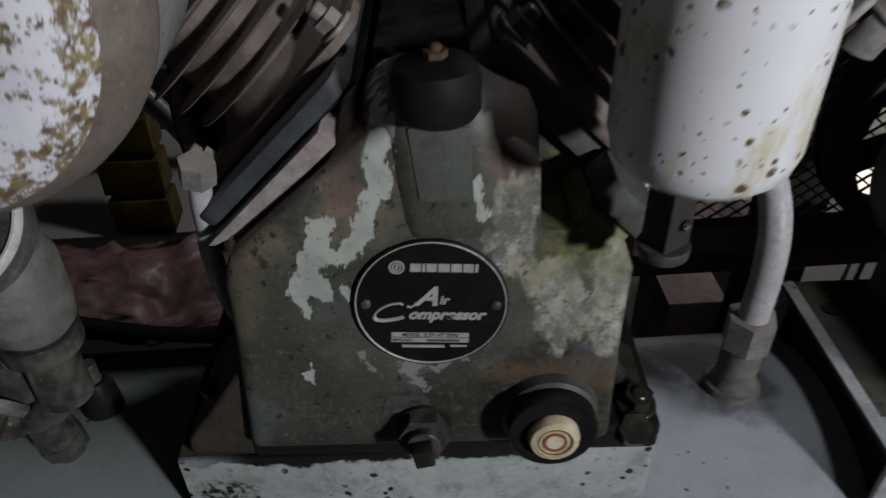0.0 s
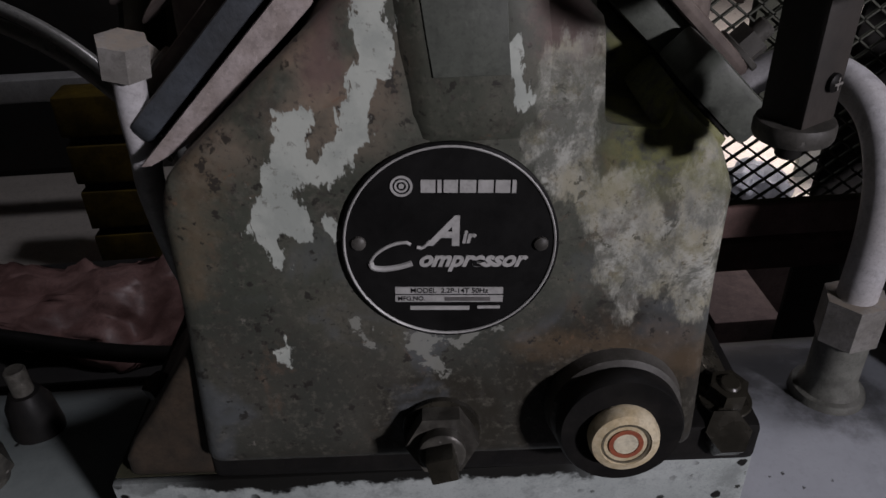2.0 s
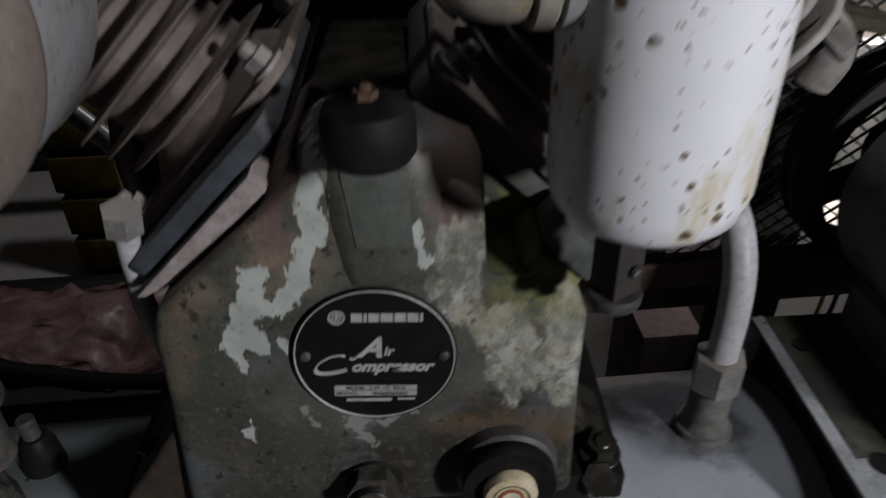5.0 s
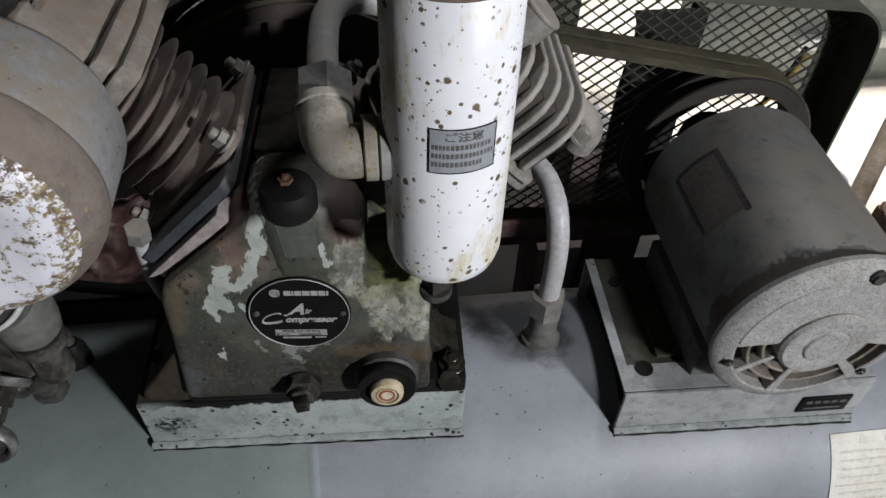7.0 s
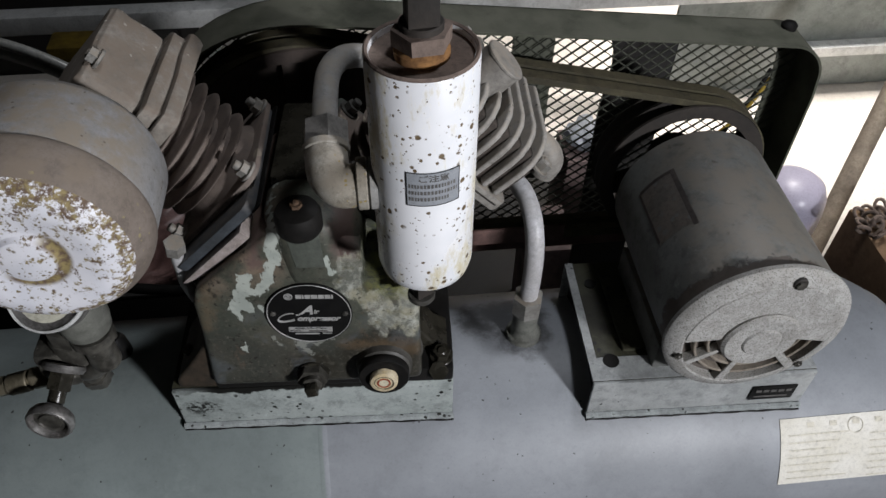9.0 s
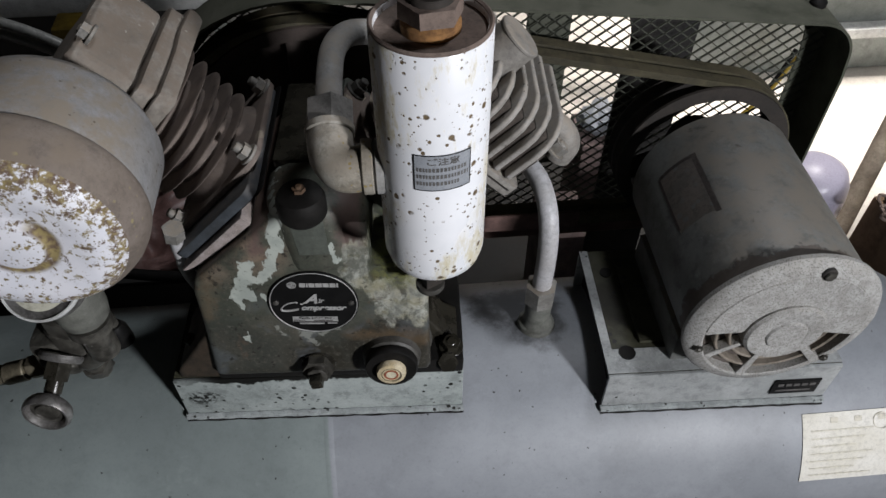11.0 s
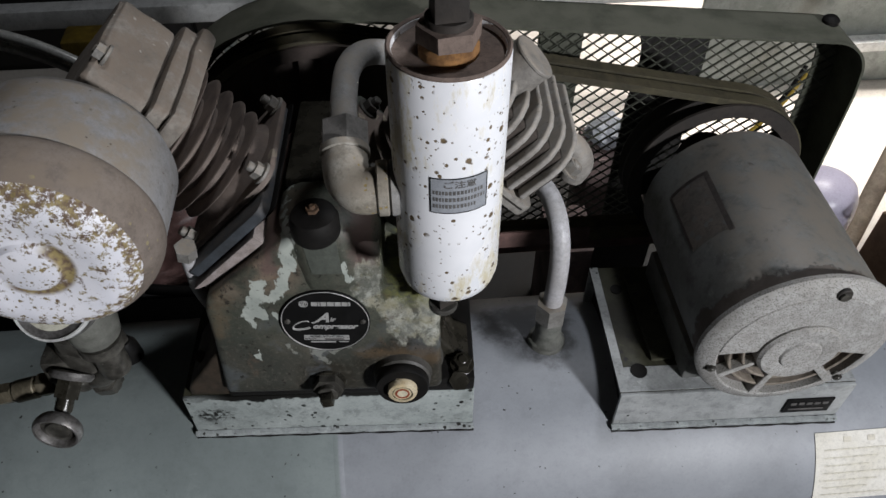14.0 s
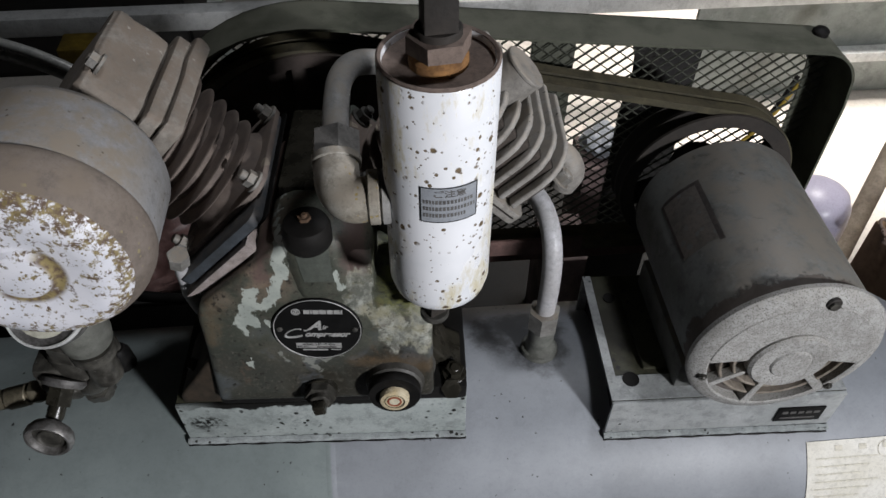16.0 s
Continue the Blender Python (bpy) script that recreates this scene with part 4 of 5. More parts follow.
def cylinder(m, name, side):
    """A finned cylinder with its flanges and bolts."""
    if side < 0:
        part("crankcase_lip", wear(prism([(-0.078, 0.1066), (-0.074, 0.1030), (-0.052, 0.0965), (0.026, 0.0950), (0.026, 0.1068)], -0.098, 0.085, 0.0012, m), 0.0005, 60), LIP, pump, "pale bare metal lip")
        part("gasket", prism(rounded(-0.069, 0.060, -0.086, 0.080, 0.008), 0.1069, 0.1084, 0, m, "z"), BLACK, pump)
        part("gasket_plate", prism(rounded(-0.076, 0.054, -0.090, 0.080, 0.012), 0.1085, 0.1200, 0.003, m, "z"), PLATE, pump, "dark blue-grey flange plate")
    else:
        part("crankcase_lip", join(prism(rounded(0.030, 0.064, -0.104, -0.050, 0.008), 0.0840, 0.1010, 0.003, m, "z"), prism(rounded(-0.030, 0.064, -0.048, 0.085, 0.006), 0.0840, 0.1010, 0.002, m, "z")), CRANK, pump)
        part("gasket", join(prism(rounded(0.031, 0.063, -0.103, -0.050, 0.006), 0.1011, 0.1022, 0, m, "z"), prism(rounded(-0.030, 0.063, -0.048, 0.080, 0.006), 0.1011, 0.1022, 0, m, "z")), BLACK, pump)
        part("gasket_plate", join(prism(rounded(0.028, 0.070, -0.104, -0.060, 0.008), 0.1023, 0.1200, 0.003, m, "z"), prism(rounded(-0.068, 0.070, -0.0595, 0.080, 0.008), 0.1023, 0.1200, 0.003, m, "z")), PAD, pump, "grey-green flange plate")
    cyl = part(name, lathe([(0.060, 0.124), (0.056, 0.130), (0.046, 0.140), (0.045, 0.150), (0.045, 0.212)], m, 48), CAST, pump, "dusty finned cast-iron cylinder")
    part("cylinder_foot", wear(prism(rounded(-0.070, 0.070, -0.066, 0.066, 0.016), 0.1202, 0.1270, 0.003, m, "z"), 0.0008, 50), CAST, cyl)
    for k in range(5):
        h = 0.144 + 0.0155 * k
        ra = 0.060 + 0.0022 * k
        part("fin", lathe([(0.044, h - 0.0028), (ra - 0.004, h - 0.0014), (ra + 0.002, h - 0.0006), (ra + 0.0026, h), (ra + 0.002, h + 0.0006), (ra - 0.004, h + 0.0014), (0.044, h + 0.0028)], m, 56, False), CAST, cyl)
    for u in (-0.059, 0.060):
        for v in (-0.052, 0.052):
            p, q = m @ Vector((u, v, 0.1272)), m @ Vector((u, v, 0.2))
            part("flange_bolt", join(bolt(p, q - p, 0.0085, 0.008), rod(p, p + (q - p).normalized() * 0.017, 0.0048)), NUT if side < 0 else BOSS, cyl)
    return cyl


cl = cylinder(ML, "left_cylinder", -1)
cr = cylinder(MR, "right_cylinder", 1)

# the head that carries the filter: a stepped cover with a pinched top
hl = part("cylinder_head", rough(join(prism(rounded(-0.066, 0.082, -0.080, 0.072, 0.014), 0.2125, 0.228, 0.003, ML, "z"),
          prism(rounded(-0.060, 0.076, -0.074, 0.066, 0.014), 0.228, 0.243, 0.003, ML, "z"),
          prism(rounded(-0.050, 0.068, -0.068, 0.058, 0.016), 0.243, 0.300, 0.010, ML, "z", 3)), 3, 0.0016, 55), HEADL, pump, "brown dusty cast cylinder head")
for u, v in ((-0.054, 0.060),):
    p, q = ML @ Vector((u, v, 0.243)), ML @ Vector((u, v, 0.3))
    part("head_bolt", bolt(p, q - p, 0.008, 0.008), NUT, hl)

lugm = ML @ Matrix.Translation((0.066, -0.042, 0.285))
part("cover_bolt", bolt(lugm @ Vector((0.006, 0, 0.006)), ML.to_3x3() @ Vector((0, 0, 1)), 0.0075, 0.008), NUT, hl)

# the other head: ribs that run over the end and down the front
MR = MR @ Matrix.Translation((0.008, 0, 0.006))
hr = part("valve_plate", prism(rounded(-0.066, 0.070, -0.070, 0.066, 0.010), 0.196, 0.211, 0.002, MR, "z"), ALU, pump, "pale valve plate")
part("gasket", prism(rounded(-0.064, 0.068, -0.0705, 0.064, 0.010), 0.2035, 0.2055, 0, MR, "z"), DARK, hr)
hb = part("cylinder_head", wear(prism(rounded(-0.058, 0.066, -0.060, 0.056, 0.010), 0.211, 0.268, 0.004, MR, "z"), 0.0006, 50), GROOVE, pump, "ribbed cast-aluminium cylinder head")
for k in range(7):
    u = -0.051 + 0.0168 * k
    rib = [(-0.070, 0.213), (-0.070, 0.250), (-0.068, 0.263), (-0.062, 0.274), (-0.052, 0.282), (-0.040, 0.2855), (0.040, 0.286), (0.052, 0.276), (0.052, 0.213)]
    bm = bmesh.new()
    a = [bm.verts.new(MR @ Vector((u - 0.0030, y, z))) for y, z in rib]
    b = [bm.verts.new(MR @ Vector((u + 0.0030, y, z))) for y, z in rib]
    bm.faces.new(a)
    bm.faces.new(b)
    for i in range(len(rib)):
        j = (i + 1) % len(rib)
        bm.faces.new((a[i], a[j], b[j], b[i]))
    bmesh.ops.recalc_face_normals(bm, faces=bm.faces)
    part("rib", soften(bm, 0.0026, 3, 25), RIB, hb)
p0, p1 = MR @ Vector((-0.030, -0.018, 0.262)), MR @ Vector((-0.030, -0.018, 0.306))
part("inlet_boss", join(rod(p0, p1, 0.0215, 0.002, 36), rod(p1 - (p1 - p0) * 0.06, p1 + (p1 - p0) * 0.03, 0.0225, 0.001, 36)), ALU, hb, "round inlet boss")
for u, v in ((-0.058, -0.060), (0.062, -0.060), (0.062, 0.05)):
    p, q = MR @ Vector((u, v, 0.262)), MR @ Vector((u, v, 0.3))
    part("head_bolt", bolt(p, q - p, 0.0085, 0.009), NUT, hb)
part("outlet_elbow", sweep([MR @ Vector((0.050, -0.020, 0.262)), MR @ Vector((0.070, -0.026, 0.268)), MR @ Vector((0.084, -0.032, 0.264)), MR @ Vector((0.092, -0.03, 0.248))], 0.0140, 24), ALU, hb)

# flywheel
FY0, FY1 = 0.232, 0.280
fw = part("flywheel", lathe([(0.150, FY0), (0.165, FY0), (0.166, FY0 + 0.004), (0.158, 0.244), (0.166, 0.2535), (0.166, 0.2585), (0.158, 0.268), (0.166, FY1 - 0.004),
          (0.165, FY1), (0.150, FY1), (0.150, FY0)], Matrix.Translation((0, 0, 0.728)) @ pose(0, 0, 0, -90, 0, 0), 80, False), FLY, pump, "dark iron flywheel")
part("flywheel_web", lathe([(0.028, 0.250), (0.06, 0.246), (0.11, 0.252), (0.151, 0.246), (0.151, 0.266), (0.11, 0.262), (0.06, 0.266), (0.028, 0.262), (0.028, 0.250)], Matrix.Translation((0, 0, 0.728)) @ pose(0, 0, 0, -90, 0, 0), 64, False), FLY, fw)
part("flywheel_hub", rod((0, 0.205, 0.728), (0, 0.290, 0.728), 0.030), FLY, fw)
for k in range(5):
    a = 2 * math.pi * k / 5 + 0.4
    d = Vector((math.cos(a), 0, math.sin(a)))
    w = Vector((-d.z, 0, d.x))
    c = Vector((0, 0.248, 0.728))
    part("spoke", sweep([c + d * 0.025, c + d * 0.08 + w * 0.01, c + d * 0.153 + w * 0.004], 0.017, 12, 6, 0.5), FLY, fw)

# the pump and the welded bases stand a little askew on the tank
pump.rotation_euler.z = radians(-3.0)
cbase.rotation_euler.z, mbase.rotation_euler.z = radians(-2.3), radians(-1.6)

# ---- motor ----
MX, MZ = 0.4965, 0.671
motor = thing("electric_motor", (MX, 0.08, 0.553), "dusty dark grey electric motor with a speckled end shield", "motor")
mm = Matrix.Translation((MX, 0, MZ)) @ pose(0, 0, 0, -90, 0, 0)
part("body", lathe([(0.098, -0.0335), (0.100, -0.030), (0.100, 0.196), (0.097, 0.203), (0.085, 0.207), (0.05, 0.212), (0.03, 0.214)], mm, 80), MOTOR_SHELL, motor, "dark grey sheet-steel motor body")


def sector(r0, r1, a0, a1, h0, h1, m, bevel=0.001):
    """A piece of a ring between two angles (degrees), from h0 to h1."""
    n = max(2, int(abs(a1 - a0) / 6))
    poly = [(r1 * math.cos(radians(a0 + (a1 - a0) * i / n)), r1 * math.sin(radians(a0 + (a1 - a0) * i / n))) for i in range(n + 1)]
    poly += [(r0 * math.cos(radians(a1 + (a0 - a1) * i / n)), r0 * math.sin(radians(a1 + (a0 - a1) * i / n))) for i in range(n + 1)]
    return prism(poly, h0, h1, bevel, m, "z", 1)


# local axes of the shield's face: x to the right, y up, z towards the front
me_ = Matrix.Translation((MX, 0, MZ)) @ pose(0, 0, 0, 90, 0, 0)
shield = part("end_shield", join(
    lathe([(0.0995, 0.029), (0.1050, 0.0305), (0.1053, 0.036), (0.1000, 0.043), (0.088, 0.0465), (0.086, 0.0455), (0.086, 0.030)], me_, 80, False),
    sector(0.040, 0.0875, -8, 176, 0.038, 0.0475, me_), sector(0.040, 0.0875, 176, 180, 0.030, 0.0465, me_)), END, motor, "pale speckled cast end shield")
for a, w in ((209, 3), (254, 4), (312, 4), (350, 3)):
    part("shield_bar", sector(0.040, 0.0875, a - w, a + w, 0.034, 0.0465, me_), END, shield)
for r in (0.0545, 0.0695):
    part("shield_arc", sector(r, r + 0.0036, 180, 352, 0.032, 0.0445, me_), GRIMY_END, shield, "grimy brown arc")
# black disc stands for the shaded inside of the shield
part("fan_cavity", lathe([(0.0865, 0.014), (0, 0.014)], me_, 48, False), BLACK, shield, "dark fan opening")
for k in range(9):
    a = 40 * k + 10
    part("fan_blade", sector(0.03, 0.08, a, a + 5, 0.016, 0.028, me_, 0), DARK, shield)
part("bearing_cap", lathe([(0.044, 0.030), (0.044, 0.050), (0.041, 0.0535), (0.024, 0.0545), (0.0225, 0.0535), (0.0215, 0.0550), (0.0205, 0.0560), (0, 0.0565)], me_, 56), END, shield, "round bearing cap")
for a in (80, 195, 318):
    c = me_ @ Vector((0.091 * math.cos(radians(a)), 0.091 * math.sin(radians(a)), 0.040))
    d = me_.to_3x3() @ Vector((0, 0, 1))
    if a == 80:
        mu = me_ @ pose(0, 0, 0, 0, 0, a - 90) @ Matrix.Translation((0, 0.091, 0))
        # dark disc stands for the shade in the bolt's recess
        lug = part("lug", lathe([(0.0080, 0.034), (0.0080, 0.0470), (0.0072, 0.0478), (0, 0.0478)], mu, 24), DARK, shield, "dark recess round a bolt")
        part("lug_bolt", hexnut(c + d * 0.0075, c + d * 0.0105, 0.0056), GRIME, lug)
    else:
        part("lug_bolt", bolt(c + d * 0.0030, d, 0.0048, 0.004), GRIME, shield)
for x0, x1 in ((-0.085, -0.05), (0.05, 0.085)):
    part("motor_foot", box(MX + x0, MX + x1, 0.0, 0.17, 0.553, 0.600, 0.004), MOTOR, motor)
    part("motor_foot", box(MX + x0 * 1.35, MX + x1 * 1.35, 0.028, 0.168, 0.553, 0.558, 0.002), BASE_TOP, motor)
# nameplate let into the curved side


def on_motor(a0, a1, y0, y1, r, t):
    """A thin sheet bent round the motor's body, between two angles in degrees."""
    bm = bmesh.new()
    rows = [[bm.verts.new((MX + r * math.cos(radians(a0 + (a1 - a0) * i / 8)), y, MZ + r * math.sin(radians(a0 + (a1 - a0) * i / 8)))) for y in (y0, y1)] for i in range(9)]
    for p, q in zip(rows, rows[1:]):
        bm.faces.new((p[0], p[1], q[1], q[0]))
    bmesh.ops.solidify(bm, geom=bm.faces[:], thickness=t)
    return bm


name = part("nameplate", on_motor(126, 154, 0.062, 0.150, 0.1003, 0.0004), PLATE_GHOST, motor, "brown ghost of a worn-off nameplate")
for a0, a1, y0, y1 in ((123.5, 127, 0.058, 0.152), (153, 155, 0.066, 0.150), (127, 153, 0.147, 0.152)):
    part("plate_edge", wear(on_motor(a0, a1, y0, y1, 0.1006, 0.0006), 0.0006, 60), REDDISH, name)
part("shaft", rod((MX, 0.205, MZ), (MX, 0.288, MZ), 0.014), STEEL, motor)
mp = Matrix.Translation((MX, 0, MZ)) @ pose(0, 0, 0, -90, 0, 0)
PR = 0.112
pulley = part("pulley", lathe([(PR - 0.018, FY0), (PR, FY0), (PR + 0.001, FY0 + 0.003), (PR - 0.008, 0.244), (PR + 0.001, 0.2535), (PR + 0.001, 0.2585), (PR - 0.008, 0.268),
              (PR + 0.001, FY1 - 0.003), (PR, FY1), (PR - 0.018, FY1), (PR - 0.018, FY0)], mp, 72, False), DARK, motor, "dark grooved belt pulley")
part("pulley_hub", rod((MX, 0.236, MZ), (MX, 0.285, MZ), 0.032), DARK, pulley)
for a in (radians(200), radians(322), radians(20)):
    d = Vector((math.cos(a), 0, math.sin(a)))
    part("pulley_spoke", sweep([Vector((MX, 0.256, MZ)) + d * 0.028, Vector((MX, 0.256, MZ)) + d * (PR - 0.014)], 0.014, 12, 4, 0.5), DARK, pulley)


def v_belt(y):
    """A closed belt round both wheels, with a wedge section."""
    c0, r0, c1, r1 = Vector((0, 0, 0.728)), 0.163, Vector((MX, 0, MZ)), PR - 0.003
    d = c1 - c0
    base, off = math.atan2(d.z, d.x), math.acos((r0 - r1) / d.length)
    path = []
    for c, r, a0, a1 in ((c0, r0, base + off, base + 2 * math.pi - off), (c1, r1, base - off, base + off)):
        n = 40
        path += [c + Vector((math.cos(a0 + (a1 - a0) * i / n), 0, math.sin(a0 + (a1 - a0) * i / n))) * r for i in range(n + 1)]
    bm = bmesh.new()
    rings = []
    for i, p in enumerate(path):
        t = (path[(i + 1) % len(path)] - path[i - 1]).normalized()
        nrm = Vector((t.z, 0, -t.x))
        rings.append([bm.verts.new(p + nrm * h + Vector((0, y + w, 0))) for h, w in ((0.006, -0.0085), (0.006, 0.0085), (-0.005, 0.0055), (-0.005, -0.0055))])
    for i in range(len(rings)):
        a, b = rings[i], rings[(i + 1) % len(rings)]
        for k in range(4):
            bm.faces.new((a[k], a[(k + 1) % 4], b[(k + 1) % 4], b[k]))
    return bm


for y in (0.244, 0.268):
    solo("drive_belt", v_belt(y), BELT, (0.25, y, 0.7), "dusty olive-black rubber drive belt round the pulleys", "drive belt", "drive belts", sharp=50)

# ---- belt guard ----
guard = thing("belt_guard", (0.25, 0.33, 0.485), "olive sheet-metal belt guard with expanded mesh", "belt guard")
GN, GF = 0.236, 0.298


def guard_line():
    """The guard's closed outline in (x, z): large round end by the flywheel, small one by the motor."""
    pts = []
    for cx, cz, r, a0, a1 in ((0.0, 0.722, 0.200, 200, 84), (0.590, 0.810, 0.053, 82, 8)):
        n = 18
        pts += [(cx + r * math.cos(radians(a0 + (a1 - a0) * i / n)), cz + r * math.sin(radians(a0 + (a1 - a0) * i / n))) for i in range(n + 1)]
    pts += [(0.646, 0.785), (0.645, 0.50)]
    return pts


GL = guard_line()


def strap(line, y0, y1, t):
    bm = bmesh.new()
    rings = []
    for i, (x, z) in enumerate(line):
        a, b = Vector(line[max(i - 1, 0)]), Vector(line[min(i + 1, len(line) - 1)])
        d = (b - a).normalized()
        nx, nz = d.y, -d.x
        rings.append([bm.verts.new(v) for v in ((x, y0, z), (x, y1, z), (x + nx * t, y1, z + nz * t), (x + nx * t, y0, z + nz * t))])
    for a, b in zip(rings, rings[1:]):
        for k in range(4):
            bm.faces.new((a[k], a[(k + 1) % 4], b[(k + 1) % 4], b[k]))
    bm.faces.new(rings[0])
    bm.faces.new(rings[-1])
    return bm


part("guard_strap", strap(GL, GN, GF, 0.003), GUARD, guard, "olive painted sheet-metal hoop", 50)
part("mesh_flange", strap(GL, GF - 0.003, GF, 0.030), GUARD, guard, sharp=50)


def inside(x, z):
    n, hit = len(GL), False
    poly = GL + [(-0.19, 0.50)]
    for i in range(len(poly)):
        (xa, za), (xb, zb) = poly[i], poly[i - 1]
        if (za > z) != (zb > z) and x < (xb - xa) * (z - za) / (zb - za) + xa:
            hit = not hit
    return hit


def expanded(x0, x1, z0, z1, pw, ph, y):
    """Expanded metal: slanted flat strands that meet in knots."""
    verts, faces = [], []
    cols, rows = int((x1 - x0) / pw) + 1, int((z1 - z0) / ph) + 1
    for j in range(2 * rows):
        for i in range(2 * cols):
            ax, az = x0 + i * pw / 2, z0 + j * ph / 2
            up = 1 if (i + j) % 2 == 0 else -1
            p = Vector((ax, y, az if up > 0 else az + ph / 2))
            q = Vector((ax + pw / 2, y, az + ph / 2 if up > 0 else az))
            if not (inside(p.x, p.z) and inside(q.x, q.z)):
                continue
            d = (q - p).normalized()
            nrm = Vector((-d.z, 0, d.x)) * 0.0007
            dep = Vector((0, 0.0011, 0.0004 * up))
            k = len(verts)
            verts += [p - d * 0.0005 + nrm - dep, p - d * 0.0005 - nrm - dep, q + d * 0.0005 - nrm - dep, q + d * 0.0005 + nrm - dep,
                      p - d * 0.0005 + nrm + dep, p - d * 0.0005 - nrm + dep, q + d * 0.0005 - nrm + dep, q + d * 0.0005 + nrm + dep]
            faces += [(k, k + 1, k + 2, k + 3), (k + 7, k + 6, k + 5, k + 4), (k, k + 4, k + 5, k + 1), (k + 1, k + 5, k + 6, k + 2), (k + 2, k + 6, k + 7, k + 3), (k + 3, k + 7, k + 4, k)]
    me = bpy.data.meshes.new("tmp")
    me.from_pydata(verts, [], faces)
    bm = bmesh.new()
    bm.from_mesh(me)
    bpy.data.meshes.remove(me)
    return bm


part("expanded_mesh", expanded(-0.22, 0.73, 0.52, 0.92, 0.0210, 0.0160, GF - 0.004), MESH, guard, "dark green expanded metal mesh")
part("bottom_rail", box(-0.20, 0.642, GF - 0.016, GF + 0.012, 0.487, 0.518, 0.003), BROWN, guard, "brown painted angle rail")
part("front_rail", box(0.10, 0.345, 0.2275, 0.2325, 0.560, 0.589, 0.002), BROWN, guard, "reddish-brown painted lower rail")
part("guard_post", box(0.262, 0.315, GF + 0.001, GF + 0.012, 0.620, 0.88, 0.002), GUARD, guard)
part("guard_screw", lathe([(0.010, 0), (0.010, 0.005), (0.007, 0.008), (0, 0.009)], Matrix.Translation((0.604, 0.280, 0.861)), 24), BLACK, guard, "black rubber cap")
for x0, x1 in ((-0.19, -0.15), (0.59, 0.63)):
    part("guard_bracket", box(x0, x1, 0.20, GF - 0.017, 0.500, 0.512, 0.002), DARK, guard)

# ---- white separator can ----
CX, CY = 0.1225, -0.044
can = thing("separator_canister", (CX, CY, 0.83), "white enamelled canister with rust specks and a grey sticker", "canister")
mc = Matrix.Translation((CX, CY, 0))
CT, CB, CR = 1.060, 0.830, 0.0425
part("can_body", lathe([(0, CB), (0.018, CB), (0.034, CB + 0.004), (0.040, CB + 0.010), (CR, CB + 0.020), (CR, CT - 0.002), (CR - 0.0015, CT), (CR - 0.004, CT), (CR - 0.004, CT - 0.006)], mc, 72, False), WHITE, can)
lid = part("can_top", lathe([(0.0, CT - 0.005), (CR - 0.004, CT - 0.005)], mc, 64, False), RUST_CAP, can, "rusty brown recessed top")
part("can_rim", lathe([(CR - 0.0004, CT - 0.0008), (CR - 0.0002, CT + 0.0008), (CR - 0.0016, CT + 0.0018), (CR - 0.0036, CT + 0.0008), (CR - 0.0040, CT - 0.005)], mc, 64, False), RUST_CAP, can, "rusty rim")
part("top_boss", lathe([(0.0205, CT - 0.005), (0.0205, CT + 0.001), (0.018, CT + 0.004), (0.016, CT + 0.006)], mc, 40), RUST, can, "orange rusty thread")
part("top_nut", wear(hexnut((CX, CY, CT + 0.005), (CX, CY, CT + 0.017), 0.0222, 0.002, 8), 0.0005, 90), RUST_CAP, can, "rusty hexagon nut")
part("top_stem", join(box(-0.0112, 0.0112, -0.0112, 0.0112, CT + 0.017, CT + 0.16, 0.0015, mc @ pose(0, 0, 0, 0, 0, 6)), rod((CX, CY, CT + 0.016), (CX, CY, CT + 0.022), 0.016)), DARK, can, "dark square steel stem")
part("side_boss", join(lathe([(0.022, 0), (0.022, 0.006), (0.019, 0.007), (0.019, 0.012)], along((CX - CR + 0.004, CY, 0.936), (CX - CR - 0.01, CY, 0.936))[0], 36)), PIPE, can, "grey painted side boss")


def wrapped(a0, a1, z0, z1, r, n=14):
    """A thin sheet wrapped round the can; angles in degrees, 270 faces the front."""
    bm = bmesh.new()
    rows = [[bm.verts.new((CX + r * math.cos(radians(a0 + (a1 - a0) * i / n)), CY + r * math.sin(radians(a0 + (a1 - a0) * i / n)), z)) for z in (z0, z1)] for i in range(n + 1)]
    for p, q in zip(rows, rows[1:]):
        bm.faces.new((p[0], q[0], q[1], p[1]))
    return bm


LA0, LA1, LZ0, LZ1 = 247, 305, 0.946, 0.980
sticker = part("sticker", wrapped(LA0, LA1, LZ0, LZ1, CR + 0.0004), FOIL, can, "grey caution sticker with printed lines")
for a0, a1, z0, z1 in ((LA0, LA1, LZ0, LZ0 + 0.0008), (LA0, LA1, LZ1 - 0.0008, LZ1), (LA0, LA0 + 1.0, LZ0, LZ1), (LA1 - 1.0, LA1, LZ0, LZ1)):
    part("sticker_border", wrapped(a0, a1, z0, z1, CR + 0.0007), BADGE, sticker)
for k, (a0, a1) in enumerate(((250, 301), (250, 302), (250, 292))):
    z = LZ1 - 0.0155 - 0.0065 * k
    a = a0
    while a < a1 - 1:
        w = 1.6 + 1.3 * ((a * 7.3) % 1.0)
        part("printed_bar", wrapped(a, min(a + w, a1), z, z + 0.0036, CR + 0.0007, 2), INK, sticker)
        a += w + 1.2
title = lettering("ご注意", 0.0072, Matrix.Identity(4), 0, 0.0001, 0.0001)
